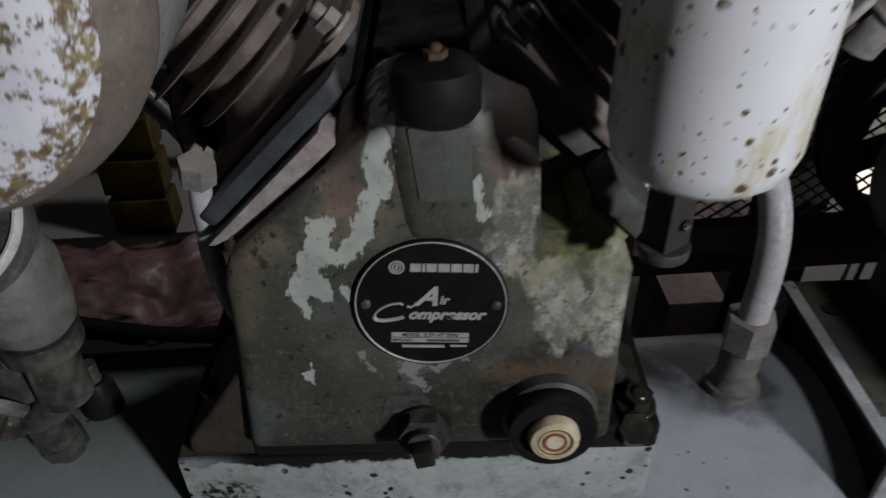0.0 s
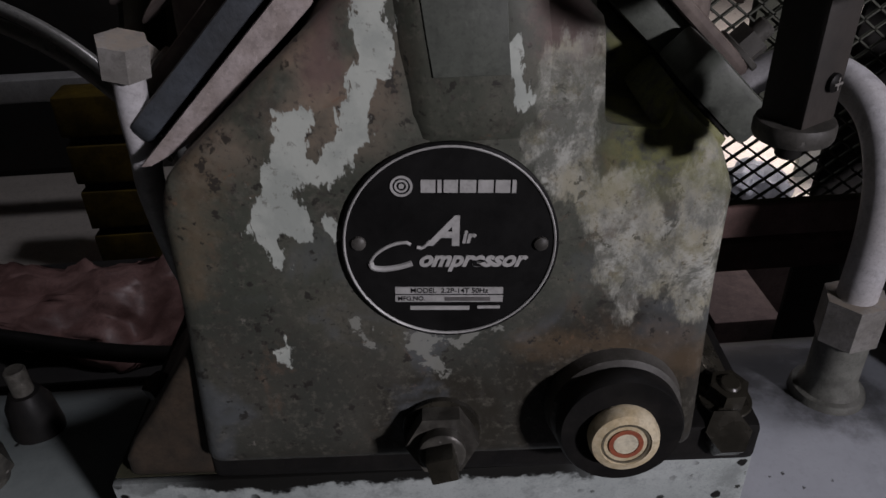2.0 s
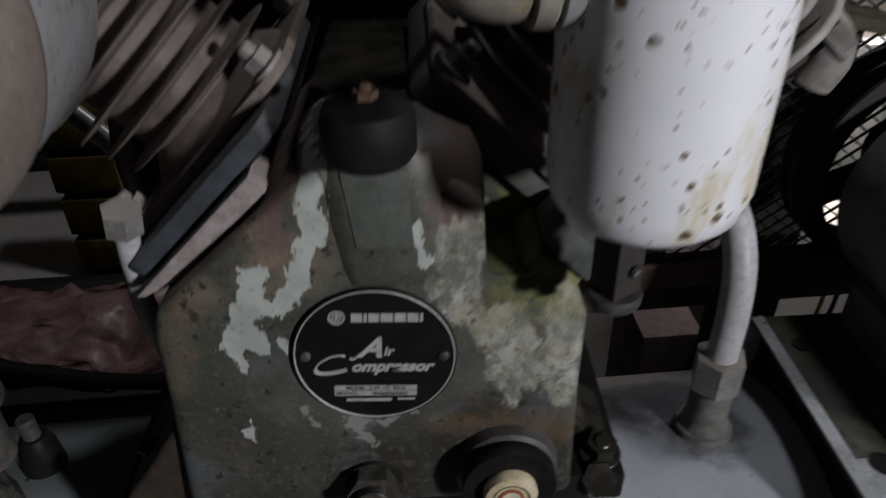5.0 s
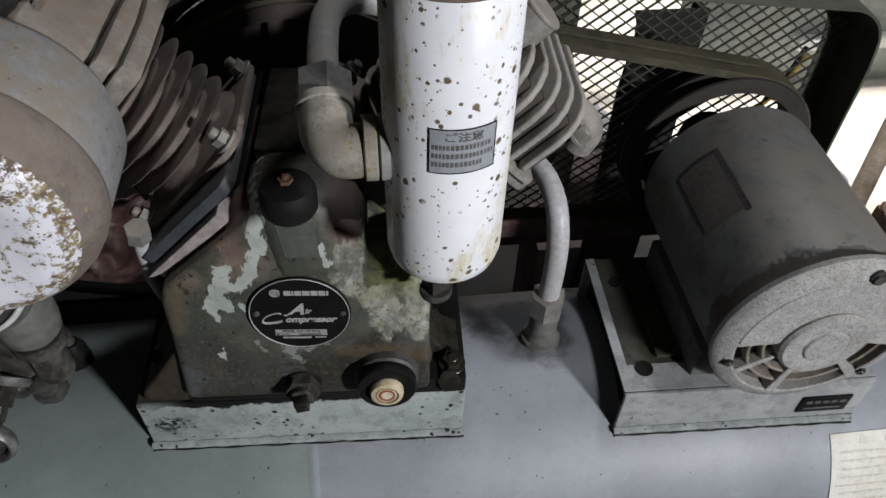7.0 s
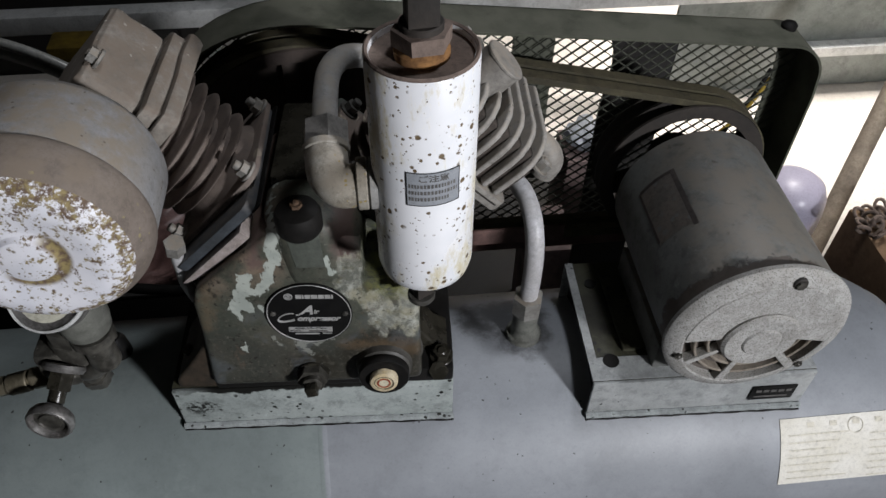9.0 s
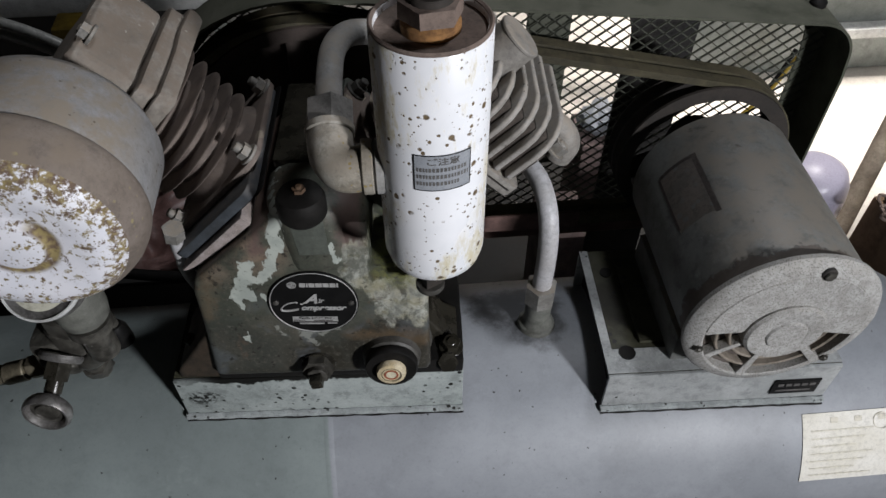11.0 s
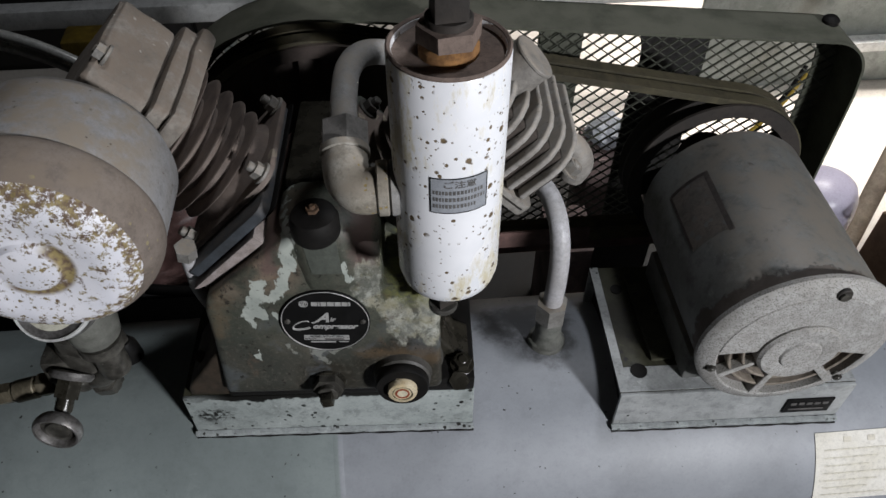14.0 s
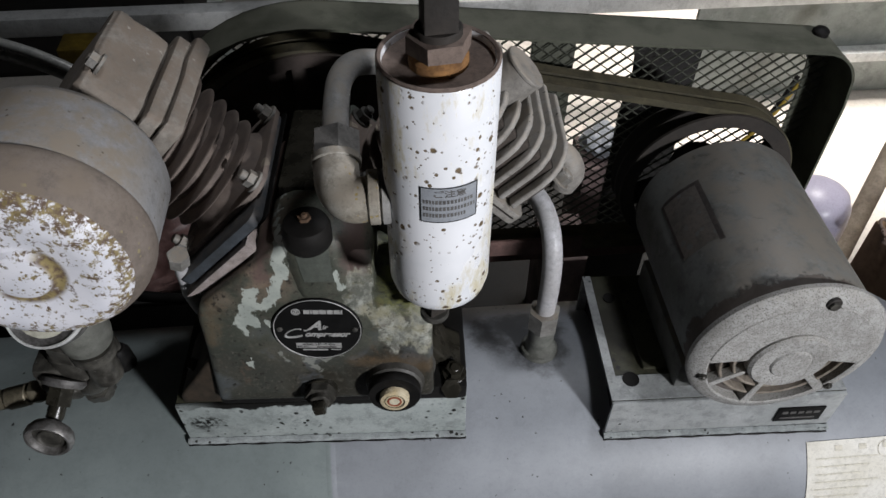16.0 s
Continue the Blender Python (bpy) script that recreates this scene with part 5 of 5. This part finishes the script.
for v in title.verts:
    a = radians(276) + v.co.x / CR * 1.15
    v.co = Vector((CX + (CR + 0.0007 + v.co.z) * math.cos(a), CY + (CR + 0.0007 + v.co.z) * math.sin(a), LZ1 - 0.0064 + v.co.y))
part("title_lettering", title, INK, sticker)

# drain cock under the can
cock = thing("drain_cock", (CX - 0.004, CY + 0.008, 0.7780), "black drain cock with a knurled ring below the canister", "drain valve")
dx, dy = CX - 0.004, CY + 0.008
part("cock_body", box(-0.0088, 0.0088, -0.0085, 0.0085, 0.7815, 0.8320, 0.0015, Matrix.Translation((dx, dy, 0)) @ pose(0, 0, 0, 0, 0, 28)), DARK, cock)
kn = lathe([(0.0110, 0.7745), (0.0130, 0.7750), (0.0136, 0.7762), (0.0136, 0.7800), (0.0130, 0.7815), (0.009, 0.782)], Matrix.Translation((dx, dy, 0)), 96)
for v in kn.verts:
    r = Vector((v.co.x - dx, v.co.y - dy))
    if r.length > 0.0134:
        k = 1 + 0.004 * (1 if int(round(math.atan2(r.y, r.x) * 96 / (2 * math.pi))) % 2 else -1)
        v.co.x, v.co.y = dx + r.x * k, dy + r.y * k
part("knurled_ring", kn, BOSS, cock, "finely knurled grey ring", 30)
part("cock_tip", rod((dx, dy, 0.7745), (dx, dy, 0.7670), 0.0045), BLACK, cock)
screw_at = Matrix.Translation((dx, dy, 0)) @ pose(0, 0, 0, 0, 0, 28) @ Matrix.Translation((0.0015, -0.0085, 0.7965)) @ pose(0, 0, 0, 90, 0, 0)
screw = part("cock_screw", lathe([(0.0032, 0), (0.0032, 0.0016), (0.0020, 0.0024), (0, 0.0024)], screw_at, 16), BLACK, cock)
part("screw_slot", join(box(-0.0022, 0.0022, -0.0004, 0.0004, 0.0022, 0.0027, 0, screw_at), box(-0.0004, 0.0004, -0.0022, 0.0022, 0.0022, 0.0026, 0, screw_at)), STEEL, screw)

# inlet pipe to the can: down from behind, a nut and an elbow
inlet = thing("inlet_pipe", (0.046, 0.0, 0.915), "dusty grey bent pipe with elbow joining the canister", "pipe")
ex = 0.043
part("pipe_bend", sweep([(0.112, 0.110, 0.944), (0.085, 0.106, 0.960), (0.060, 0.096, 0.967), (0.047, 0.075, 0.966), (ex, 0.040, 0.960), (ex, 0.000, 0.951)], 0.0112, 20), PIPE, inlet)
part("pipe_nut", hexnut((ex, 0.010, 0.955), (ex, -0.014, 0.947), 0.0205, 0.002, 20), STEEL, inlet)
elbow = part("elbow", join(sweep([(ex, -0.010, 0.949), (ex, -0.022, 0.945), (ex + 0.002, -0.036, 0.940), (ex + 0.012, CY - 0.002, 0.936), (CX - CR - 0.006, CY, 0.936)], 0.0182, 26),
                           rod((ex, -0.010, 0.949), (ex, -0.017, 0.9466), 0.0200), rod((CX - CR - 0.013, CY, 0.936), (CX - CR - 0.004, CY, 0.936), 0.0220)), ELBOW, inlet, "yellow-stained cast elbow")

# delivery pipe down to the tank
deliver = thing("delivery_pipe", (0.268, 0.102, 0.505), "grey painted bent pipe screwed into the tank", "pipe")
part("pipe_bend", sweep([(0.225, 0.222, 0.696), (0.247, 0.205, 0.712), (0.262, 0.175, 0.714), (0.269, 0.140, 0.704), (0.271, 0.116, 0.675), (0.270, 0.105, 0.635), (0.268, 0.102, 0.585)], 0.0122, 20), PALE_PIPE, deliver)
part("pipe_nut", hexnut((0.268, 0.102, 0.560), (0.268, 0.102, 0.592), 0.0205, 0.002, 10), NUT, deliver)
part("pipe_socket", wear(lathe([(0.0255, 0.503), (0.0250, 0.512), (0.0235, 0.515), (0.0200, 0.516), (0.0190, 0.519), (0.0170, 0.524), (0.0170, 0.562)], Matrix.Translation((0.268, 0.102, 0)), 36), 0.0004, 90), SOLID, deliver, "dusty grey pipe socket")

# ---- intake filter drum ----
FX, FZ, FR = -0.182, 0.931, 0.085
fil = thing("intake_filter", (FX, -0.1, FZ), "drum-shaped intake filter, dusty shell and rust-spotted white face", "air filter")
mf = Matrix.Translation((FX, 0, FZ)) @ pose(0, 0, 0, 90, 0, 0)
part("filter_shell", lathe([(0.040, -0.030), (FR - 0.020, -0.028), (FR - 0.006, -0.020), (FR, -0.008), (FR, 0.0545), (FR - 0.0004, 0.0562)], mf, 80), DRUM, fil)
part("filter_cover", lathe([(FR - 0.0004, 0.0565), (FR + 0.0016, 0.0590), (FR + 0.0018, 0.064), (FR + 0.0008, 0.073), (FR - 0.002, 0.081), (FR - 0.005, 0.087), (FR - 0.0095, 0.0925)], mf, 80, False), COVER, fil, "brown dusty cover rim")
face = lathe([(FR - 0.0095, 0.0925), (FR - 0.016, 0.0985), (FR - 0.024, 0.1020), (0.052, 0.1030), (0.046, 0.1020), (0.040, 0.1010), (0.030, 0.0995), (0.026, 0.0985), (0.0235, 0.0995), (0.021, 0.1040), (0.014, 0.1055), (0, 0.1058)], mf, 72)
part("filter_face", face, ENAMEL, fil, "white enamel face eaten by rust spots")
part("filter_neck", rod((FX, 0.008, FZ - 0.005), (FX + 0.005, 0.065, FZ - 0.01), 0.035), ALU, fil)

# ---- pressure gauge, switch body and valve on the tank ----
val = thing("outlet_valve", (-0.29, 0.0, 0.50), "grimy outlet valve with a round chromed handwheel", "valve")
part("valve_block", wear(box(-0.302, -0.262, -0.006, 0.040, 0.622, 0.684, 0.010), 0.003, 30), GRIME, val)
part("valve_riser", join(rod((-0.300, 0.085, 0.49), (-0.292, 0.03, 0.66), 0.013), hexnut((-0.299, 0.078, 0.52), (-0.298, 0.070, 0.54), 0.019)), GRIME, val)
stem0, stem1 = Vector((-0.272, -0.006, 0.664)), Vector((-0.286, -0.052, 0.632))
part("valve_bonnet", join(hexnut(stem0, stem0 + (stem1 - stem0) * 0.45, 0.0135), rod(stem0, stem0 + (stem1 - stem0) * 0.7, 0.009)), OIL, val, "oily black bonnet")
part("bonnet_ring", lathe([(0.013, -0.003), (0.0215, -0.002), (0.0225, 0.002), (0.0205, 0.006), (0.013, 0.007)], along(stem0, stem1)[0], 36), CHROME, val, "worn plated ring")
part("valve_stem", box(-0.0058, 0.0058, -0.0058, 0.0058, 0.0, (stem1 - stem0).length, 0.001, along(stem0, stem1)[0]), OIL, val, "oily square stem")
part("valve_body", wear(join(rod((-0.262, 0.012, 0.655), (-0.262, 0.012, 0.70), 0.021, 0.004), rod((-0.300, 0.006, 0.652), (-0.250, 0.012, 0.668), 0.0165, 0.003), hexnut((-0.256, 0.010, 0.698), (-0.254, 0.008, 0.722), 0.022)), 0.0012, 60), GRIME, val, "grimy cast valve body")
wm, _ = along(stem1, stem1 + Vector((-0.10, -0.95, 0.12)))
wheel = part("handwheel", lathe([(0.0125, -0.003), (0.018, -0.006), (0.0228, -0.005), (0.0250, 0.000), (0.0250, 0.005), (0.0228, 0.0085), (0.0205, 0.0080), (0.0188, 0.004), (0.0180, 0.0005)], wm, 44), CHROME, val, "worn chrome handwheel")
part("wheel_web", lathe([(0.0185, 0.0012), (0.0120, 0.0015), (0.0115, 0.0042), (0.0070, 0.0052), (0, 0.0054)], wm, 36, False), GRIME, wheel, "grimy wheel centre")
part("side_fitting", join(rod((-0.285, 0.004, 0.638), (-0.40, 0.0, 0.618), 0.0095), hexnut((-0.300, 0.004, 0.636), (-0.318, 0.003, 0.633), 0.0135), rod((-0.322, 0.002, 0.632), (-0.345, 0, 0.628), 0.0125), hexnut((-0.347, 0.0, 0.628), (-0.40, 0, 0.618), 0.0120)), BRASS, val, "tarnished brass fitting")
gauge = thing("pressure_gauge", (-0.235, -0.045, 0.78), "round pressure gauge with a cloudy cover", "gauge")
gm = Matrix.Translation((-0.232, -0.026, 0.806)) @ pose(0, 0, 0, 40, 0, 0)
part("gauge_case", lathe([(0.028, -0.02), (0.0355, -0.016), (0.0360, 0.002), (0.0345, 0.005), (0.033, 0.004)], gm, 56), CHROME, gauge)
part("gauge_rim", lathe([(0.0335, 0.0035), (0.0342, 0.0060), (0.0356, 0.0062), (0.0366, 0.004), (0.0366, 0.000)], gm, 56, False), RAIL, gauge, "bright plated rim")
part("gauge_cover", lathe([(0.0335, 0.003), (0.020, 0.005), (0, 0.006)], gm, 48, False), GLASS, gauge)
part("gauge_stem", join(rod((-0.232, -0.02, 0.765), (-0.24, 0.01, 0.70), 0.009), hexnut((-0.238, 0.0, 0.712), (-0.24, 0.008, 0.69), 0.014)), NUT, gauge)
reg = thing("air_regulator", (-0.229, -0.01, 0.70), "grey-green air regulator body under the filter", "regulator")
part("regulator_body", lathe([(0.018, 0.715), (0.024, 0.722), (0.026, 0.735), (0.026, 0.765), (0.022, 0.775), (0.012, 0.780)], Matrix.Translation((-0.229, 0.0, 0)), 40), SOLID, reg)
part("regulator_neck", lathe([(0.016, 0.66), (0.016, 0.70), (0.023, 0.703), (0.023, 0.716)], Matrix.Translation((-0.229, 0.0, 0)), 32), GRIME, reg)
part("regulator_pipe", sweep([(-0.229, 0.0, 0.67), (-0.25, 0.005, 0.64), (-0.275, 0.012, 0.63)], 0.012, 16), GRIME, reg)
ball = thing("check_valve", (-0.27, 0.13, 0.50), "small dark check valve on the tank top", "valve")
part("valve_cap", lathe([(0.016, 0.50), (0.017, 0.512), (0.015, 0.535), (0.010, 0.545), (0, 0.547)], Matrix.Translation((-0.285, 0.125, -0.003)), 32), BLACK, ball)
part("valve_nipple", rod((-0.285, 0.125, 0.54), (-0.285, 0.125, 0.562), 0.007), GRIME, ball)

# ---- loose sheet and small plates ----
def on_tank(x, ang, lift=0.001):
    """A frame on the tank's skin: x along it, y up round it, z outwards; ang is measured from the top towards the front."""
    a = radians(ang)
    o = Vector((x, AY - (AR + lift) * math.sin(a), AZ + (AR + lift) * math.cos(a)))
    return Matrix.Translation(o) @ pose(0, 0, 0, ang, 0, 0)


def bent_sheet(x0, x1, a0, a1, lift, n=14):
    bm = bmesh.new()
    rows = []
    for i in range(n + 1):
        a = radians(a0 + (a1 - a0) * i / n)
        rows.append([bm.verts.new((x, AY - (AR + lift) * math.sin(a), AZ + (AR + lift) * math.cos(a))) for x in (x0, x1)])
    for p, q in zip(rows, rows[1:]):
        bm.faces.new((p[0], p[1], q[1], q[0]))
    return bm


sheet = solo("inspection_sheet", bent_sheet(0.595, 0.80, 40.0, 68, 0.0012), PAPER, (0.68, -0.06, 0.45), "yellowed paper inspection sheet pasted on the tank", "paper")
for k in range(4):
    part("printed_mark", bent_sheet(0.632 + 0.032 * k, 0.642 + 0.032 * k, 42, 44.0, 0.0018, 2), PRINT, sheet)
for k in range(7):
    part("printed_line", bent_sheet(0.606, 0.690 - 0.012 * (k % 3), 46.5 + 3.1 * k, 47.0 + 3.1 * k, 0.0018, 2), PRINT, sheet)
    part("printed_line", bent_sheet(0.72, 0.775 - 0.01 * (k % 2), 48 + 3.1 * k, 48.5 + 3.1 * k, 0.0018, 2), PRINT, sheet)
part("stamp_ring", lathe([(0.011, 0), (0.011, 0.0004), (0.0102, 0.0004), (0.0102, 0)], on_tank(0.70, 44.5, 0.0016), 28, False), PRINT, sheet)
# lighter strips put the lit edges of the base top into the paint
part("lit_base_rim", join(box(0.336, 0.347, -0.0085, 0.19, 0.5529, 0.5538, 0), box(0.347, 0.625, -0.0085, 0.026, 0.5529, 0.5538, 0)), BASE, mbase, "pale rim painted as the lit edge of the base")
dpl = part("data_plate", box(0.548, 0.607, -0.0165, -0.0142, 0.498, 0.528, 0.0008), BADGE, mbase, "small black data plate")
for k in range(5):
    part("plate_bar", box(0.554 + 0.010 * k, 0.561 + 0.010 * k, -0.0172, -0.0166, 0.516, 0.521, 0), INK, mbase)
part("plate_bar", box(0.554, 0.598, -0.0172, -0.0166, 0.505, 0.508, 0), INK, mbase)
# black discs stand for the shaded insides of the holes
for x, y in ((0.365, 0.020), (0.365, 0.150), (0.395, 0.155)):
    part("slot_hole", lathe([(0.0105 if y < 0.1 else 0.008, 0), (0.0105 if y < 0.1 else 0.008, 0.0012), (0, 0.0012)], Matrix.Translation((x, y, 0.5532)), 28), BLACK, mbase, "dark bolt hole")

# ---- hoses and tubes by the filter ----
for k, dz in enumerate((0.0, 0.022)):
    solo("air_hose", sweep([(-0.80, 0.62, 0.78 + dz), (-0.60, 0.61, 0.715 + dz), (-0.46, 0.60, 0.665 + dz), (-0.36, 0.58, 0.60 + dz), (-0.28, 0.55, 0.50 + dz), (-0.26, 0.52, 0.36 + dz), (-0.30, 0.50, 0.20)], 0.008, 16), TUBE, (-0.4, 0.6, 0.5),
         "pale grey air hose behind the machine", "hose", "air hoses")
tube = thing("unloader_tube", (-0.15, 0.1, 0.6), "grey bent tube with end nuts beside the crankcase", "tube")
part("tube_run", sweep([(-0.128, 0.040, 0.790), (-0.132, 0.045, 0.765), (-0.134, 0.050, 0.745), (-0.137, 0.055, 0.722), (-0.140, 0.075, 0.67), (-0.138, 0.10, 0.61), (-0.135, 0.12, 0.56)], 0.0068, 16), PALE_PIPE, tube)
part("tube_nut", hexnut((-0.1290, 0.039, 0.786), (-0.1265, 0.037, 0.800), 0.0110), NUT, tube)
part("tube_nut", hexnut((-0.1365, 0.119, 0.575), (-0.1355, 0.12, 0.562), 0.0125), NUT, tube)

# ---- behind the machine ----
# added dark box behind the blocks, hiding the bright floor
cabinet = thing("dark_backdrop", (-1.2, 1.7, 0), "dark panel added to keep the background dark", "cabinet")
part("backdrop_body", box(-2.2, -0.50, 1.62, 1.95, 0, 0.75, 0.004), MAT, cabinet)
for x0, x1 in ((-2.19, -1.36), (-1.34, -0.51)):
    part("backdrop_leaf", box(x0, x1, 1.612, 1.6195, 0.02, 0.73, 0.002), MAT, cabinet)
rack = thing("steel_rack", (0.3, 1.3, 0), "low galvanised steel rack with grey-green panel", "rack")
part("rack_rail", box(-1.8, 2.6, 1.29, 1.34, 0.322, 0.372, 0.004), RAIL, rack)
part("rack_rail", box(1.30, 2.6, 1.285, 1.33, 0.135, 0.165, 0.004), RAIL, rack)
part("rack_panel", box(0.95, 2.6, 1.335, 1.35, 0.0, 0.321, 0.002), PANEL, rack, "grey-green panel")
for x in (-1.7, -0.35, 2.5):
    part("rack_post", box(x - 0.02, x + 0.02, 1.352, 1.392, 0, 0.37, 0.003), PANEL, rack)
crate = thing("block_stack", (-0.67, 1.18, 0), "stack of worn yellow blocks with dark spacers", "block stack")
for j in range(4):
    z = 0.020 + 0.100 * j
    for x0, x1 in ((-0.670, -0.536),):
        part("slat", wear(box(x0, x1, 1.09, 1.165, z, z + 0.082, 0.006), 0.003, 20), YELLOW, crate)
    part("spacer", box(-0.66, -0.545, 1.10, 1.16, z - 0.019, z - 0.0005, 0.003), DARK, crate)
# dark sheet added to darken the floor and cut its bounce light
solo("floor_dark_sheet", box(-1.9, 1.06, -1.9, 1.10, 0.0, 0.006, 0.002), MAT, (0, 0.2, 0), "dark sheet added to darken the floor under the machine", "mat")
sack = bmesh.new()
bmesh.ops.create_icosphere(sack, subdivisions=5, radius=1)
for v in sack.verts:
    v.co = Vector((-0.38 + 0.22 * v.co.x, 0.50 + 0.11 * v.co.y, 0.352 + 0.030 * v.co.z))
wear(wear(wear(sack, 0.035, 8), 0.022, 19), 0.012, 44)
for v in sack.verts:
    v.co.z = max(v.co.z, 0.331)
solo("plastic_sack", sack, PINK, (-0.36, 0.50, 0.331), "crumpled pink plastic sack on an added dark box", "sack", sharp=180)
solo("black_cable", sweep([(-0.60, 0.30, 0.50), (-0.45, 0.33, 0.44), (-0.30, 0.32, 0.41), (-0.16, 0.30, 0.42), (0.0, 0.31, 0.43)], 0.009, 12), BLACK, (-0.3, 0.32, 0.42), "black cable hanging behind the tank", "cable")
solo("shabby_carton", box(0.37, 0.46, 0.47, 0.60, 0.006, 0.27, 0.004), SHABBY, (0.42, 0.54, 0), "shabby pinkish carton behind the belt guard", "carton")
jug = thing("plastic_drum", (0.975, 0.61, 0.006), "translucent lilac plastic drum", "container")
part("drum_body", lathe([(0.062, 0), (0.073, 0.008), (0.075, 0.21), (0.071, 0.245), (0.060, 0.270), (0.040, 0.284), (0.018, 0.290), (0, 0.291)], Matrix.Translation((0.975, 0.61, 0.006)), 48), LILAC, jug)
solo("wooden_stick", sweep([(1.02, 0.52, 0.02), (1.30, 0.86, 0.48)], 0.022, 10, 2), WOOD, (1.1, 0.7, 0), "weathered grey wooden stick leaning", "stick")
solo("cardboard_box", box(1.03, 1.35, 0.22, 0.50, 0, 0.30, 0.004, pose(0, 0, 0, 0, 0, 0)), CARD, (1.2, 0.4, 0), "brown cardboard box on the floor", "box")
cable = thing("yellow_cable", (0.70, 0.45, 0.45), "thin yellow and black cable hanging behind the guard", "cable")
part("cable_run", sweep([(0.716, 0.455, 0.68), (0.700, 0.45, 0.635), (0.680, 0.45, 0.59), (0.668, 0.46, 0.52), (0.66, 0.48, 0.40), (0.66, 0.50, 0.02)], 0.0035, 10), BLACK, cable)
part("cable_run", sweep([(0.720, 0.45, 0.672), (0.695, 0.445, 0.618), (0.674, 0.445, 0.585), (0.65, 0.455, 0.53), (0.64, 0.48, 0.40), (0.64, 0.50, 0.02)], 0.0032, 10), CABLE, cable, "yellow strand")
chain = thing("rusty_chain", (1.02, 0.47, 0.30), "heap of rusty brown chain on the carton", "chain")
for k in range(26):
    a, b = k * 2.399, 0.012 + 0.011 * math.sqrt(k)
    mk = Matrix.Translation((1.085 + b * math.cos(a), 0.445 + 0.7 * b * math.sin(a), 0.309 + 0.014 * (1 - b / 0.07) * (1 + math.sin(k * 1.7)))) @ pose(0, 0, 0, 70 * math.sin(k * 1.3), 60 * math.cos(k * 2.1), 137 * k)
    part("link", sweep([mk @ Vector((0.017 * math.cos(2 * math.pi * i / 12), 0.010 * math.sin(2 * math.pi * i / 12), 0)) for i in range(13)], 0.0036, 8, 1), RUST_CAP, chain)
solo("steel_post", join(prism([(0.446, 0.0), (0.446, 0.62), (0.454, 0.70), (0.452, 0.725), (0.446, 0.745), (0.552, 0.745), (0.550, 0.0)], 0.455, 0.462, 0.001), box(0.545, 0.551, 0.462, 0.50, 0.0, 0.742, 0.001)), MAT,
     (0.5, 0.46, 0), "dark folded steel post behind the belt guard", "post")
# dark box added under the sack to keep the space behind black
filler = thing("dark_filler", (-0.38, 0.50, 0.006), "dark box added to fill the blackness behind the tank", "crate")
part("filler_body", box(-0.64, -0.13, 0.385, 0.62, 0.006, 0.318, 0.006), MAT, filler)
part("filler_rim", box(-0.648, -0.122, 0.378, 0.628, 0.319, 0.330, 0.003), MAT, filler)
bag = bmesh.new()
bmesh.ops.create_icosphere(bag, subdivisions=4, radius=1)
for v in bag.verts:
    v.co = Vector((0.555 + 0.05 * v.co.x, 0.79 + 0.045 * v.co.y, 0.30 + 0.03 * v.co.z))
wear(wear(bag, 0.016, 22), 0.010, 55)
for v in bag.verts:
    v.co.z = max(v.co.z, 0.2705)
solo("plastic_bag", bag, FOIL, (0.555, 0.79, 0.27), "crumpled pale grey plastic bag on a carton", "bag", sharp=30)
solo("small_carton", box(0.50, 0.62, 0.73, 0.85, 0.006, 0.27, 0.004), SHABBY, (0.56, 0.79, 0), "shabby pinkish carton under a plastic bag", "carton")
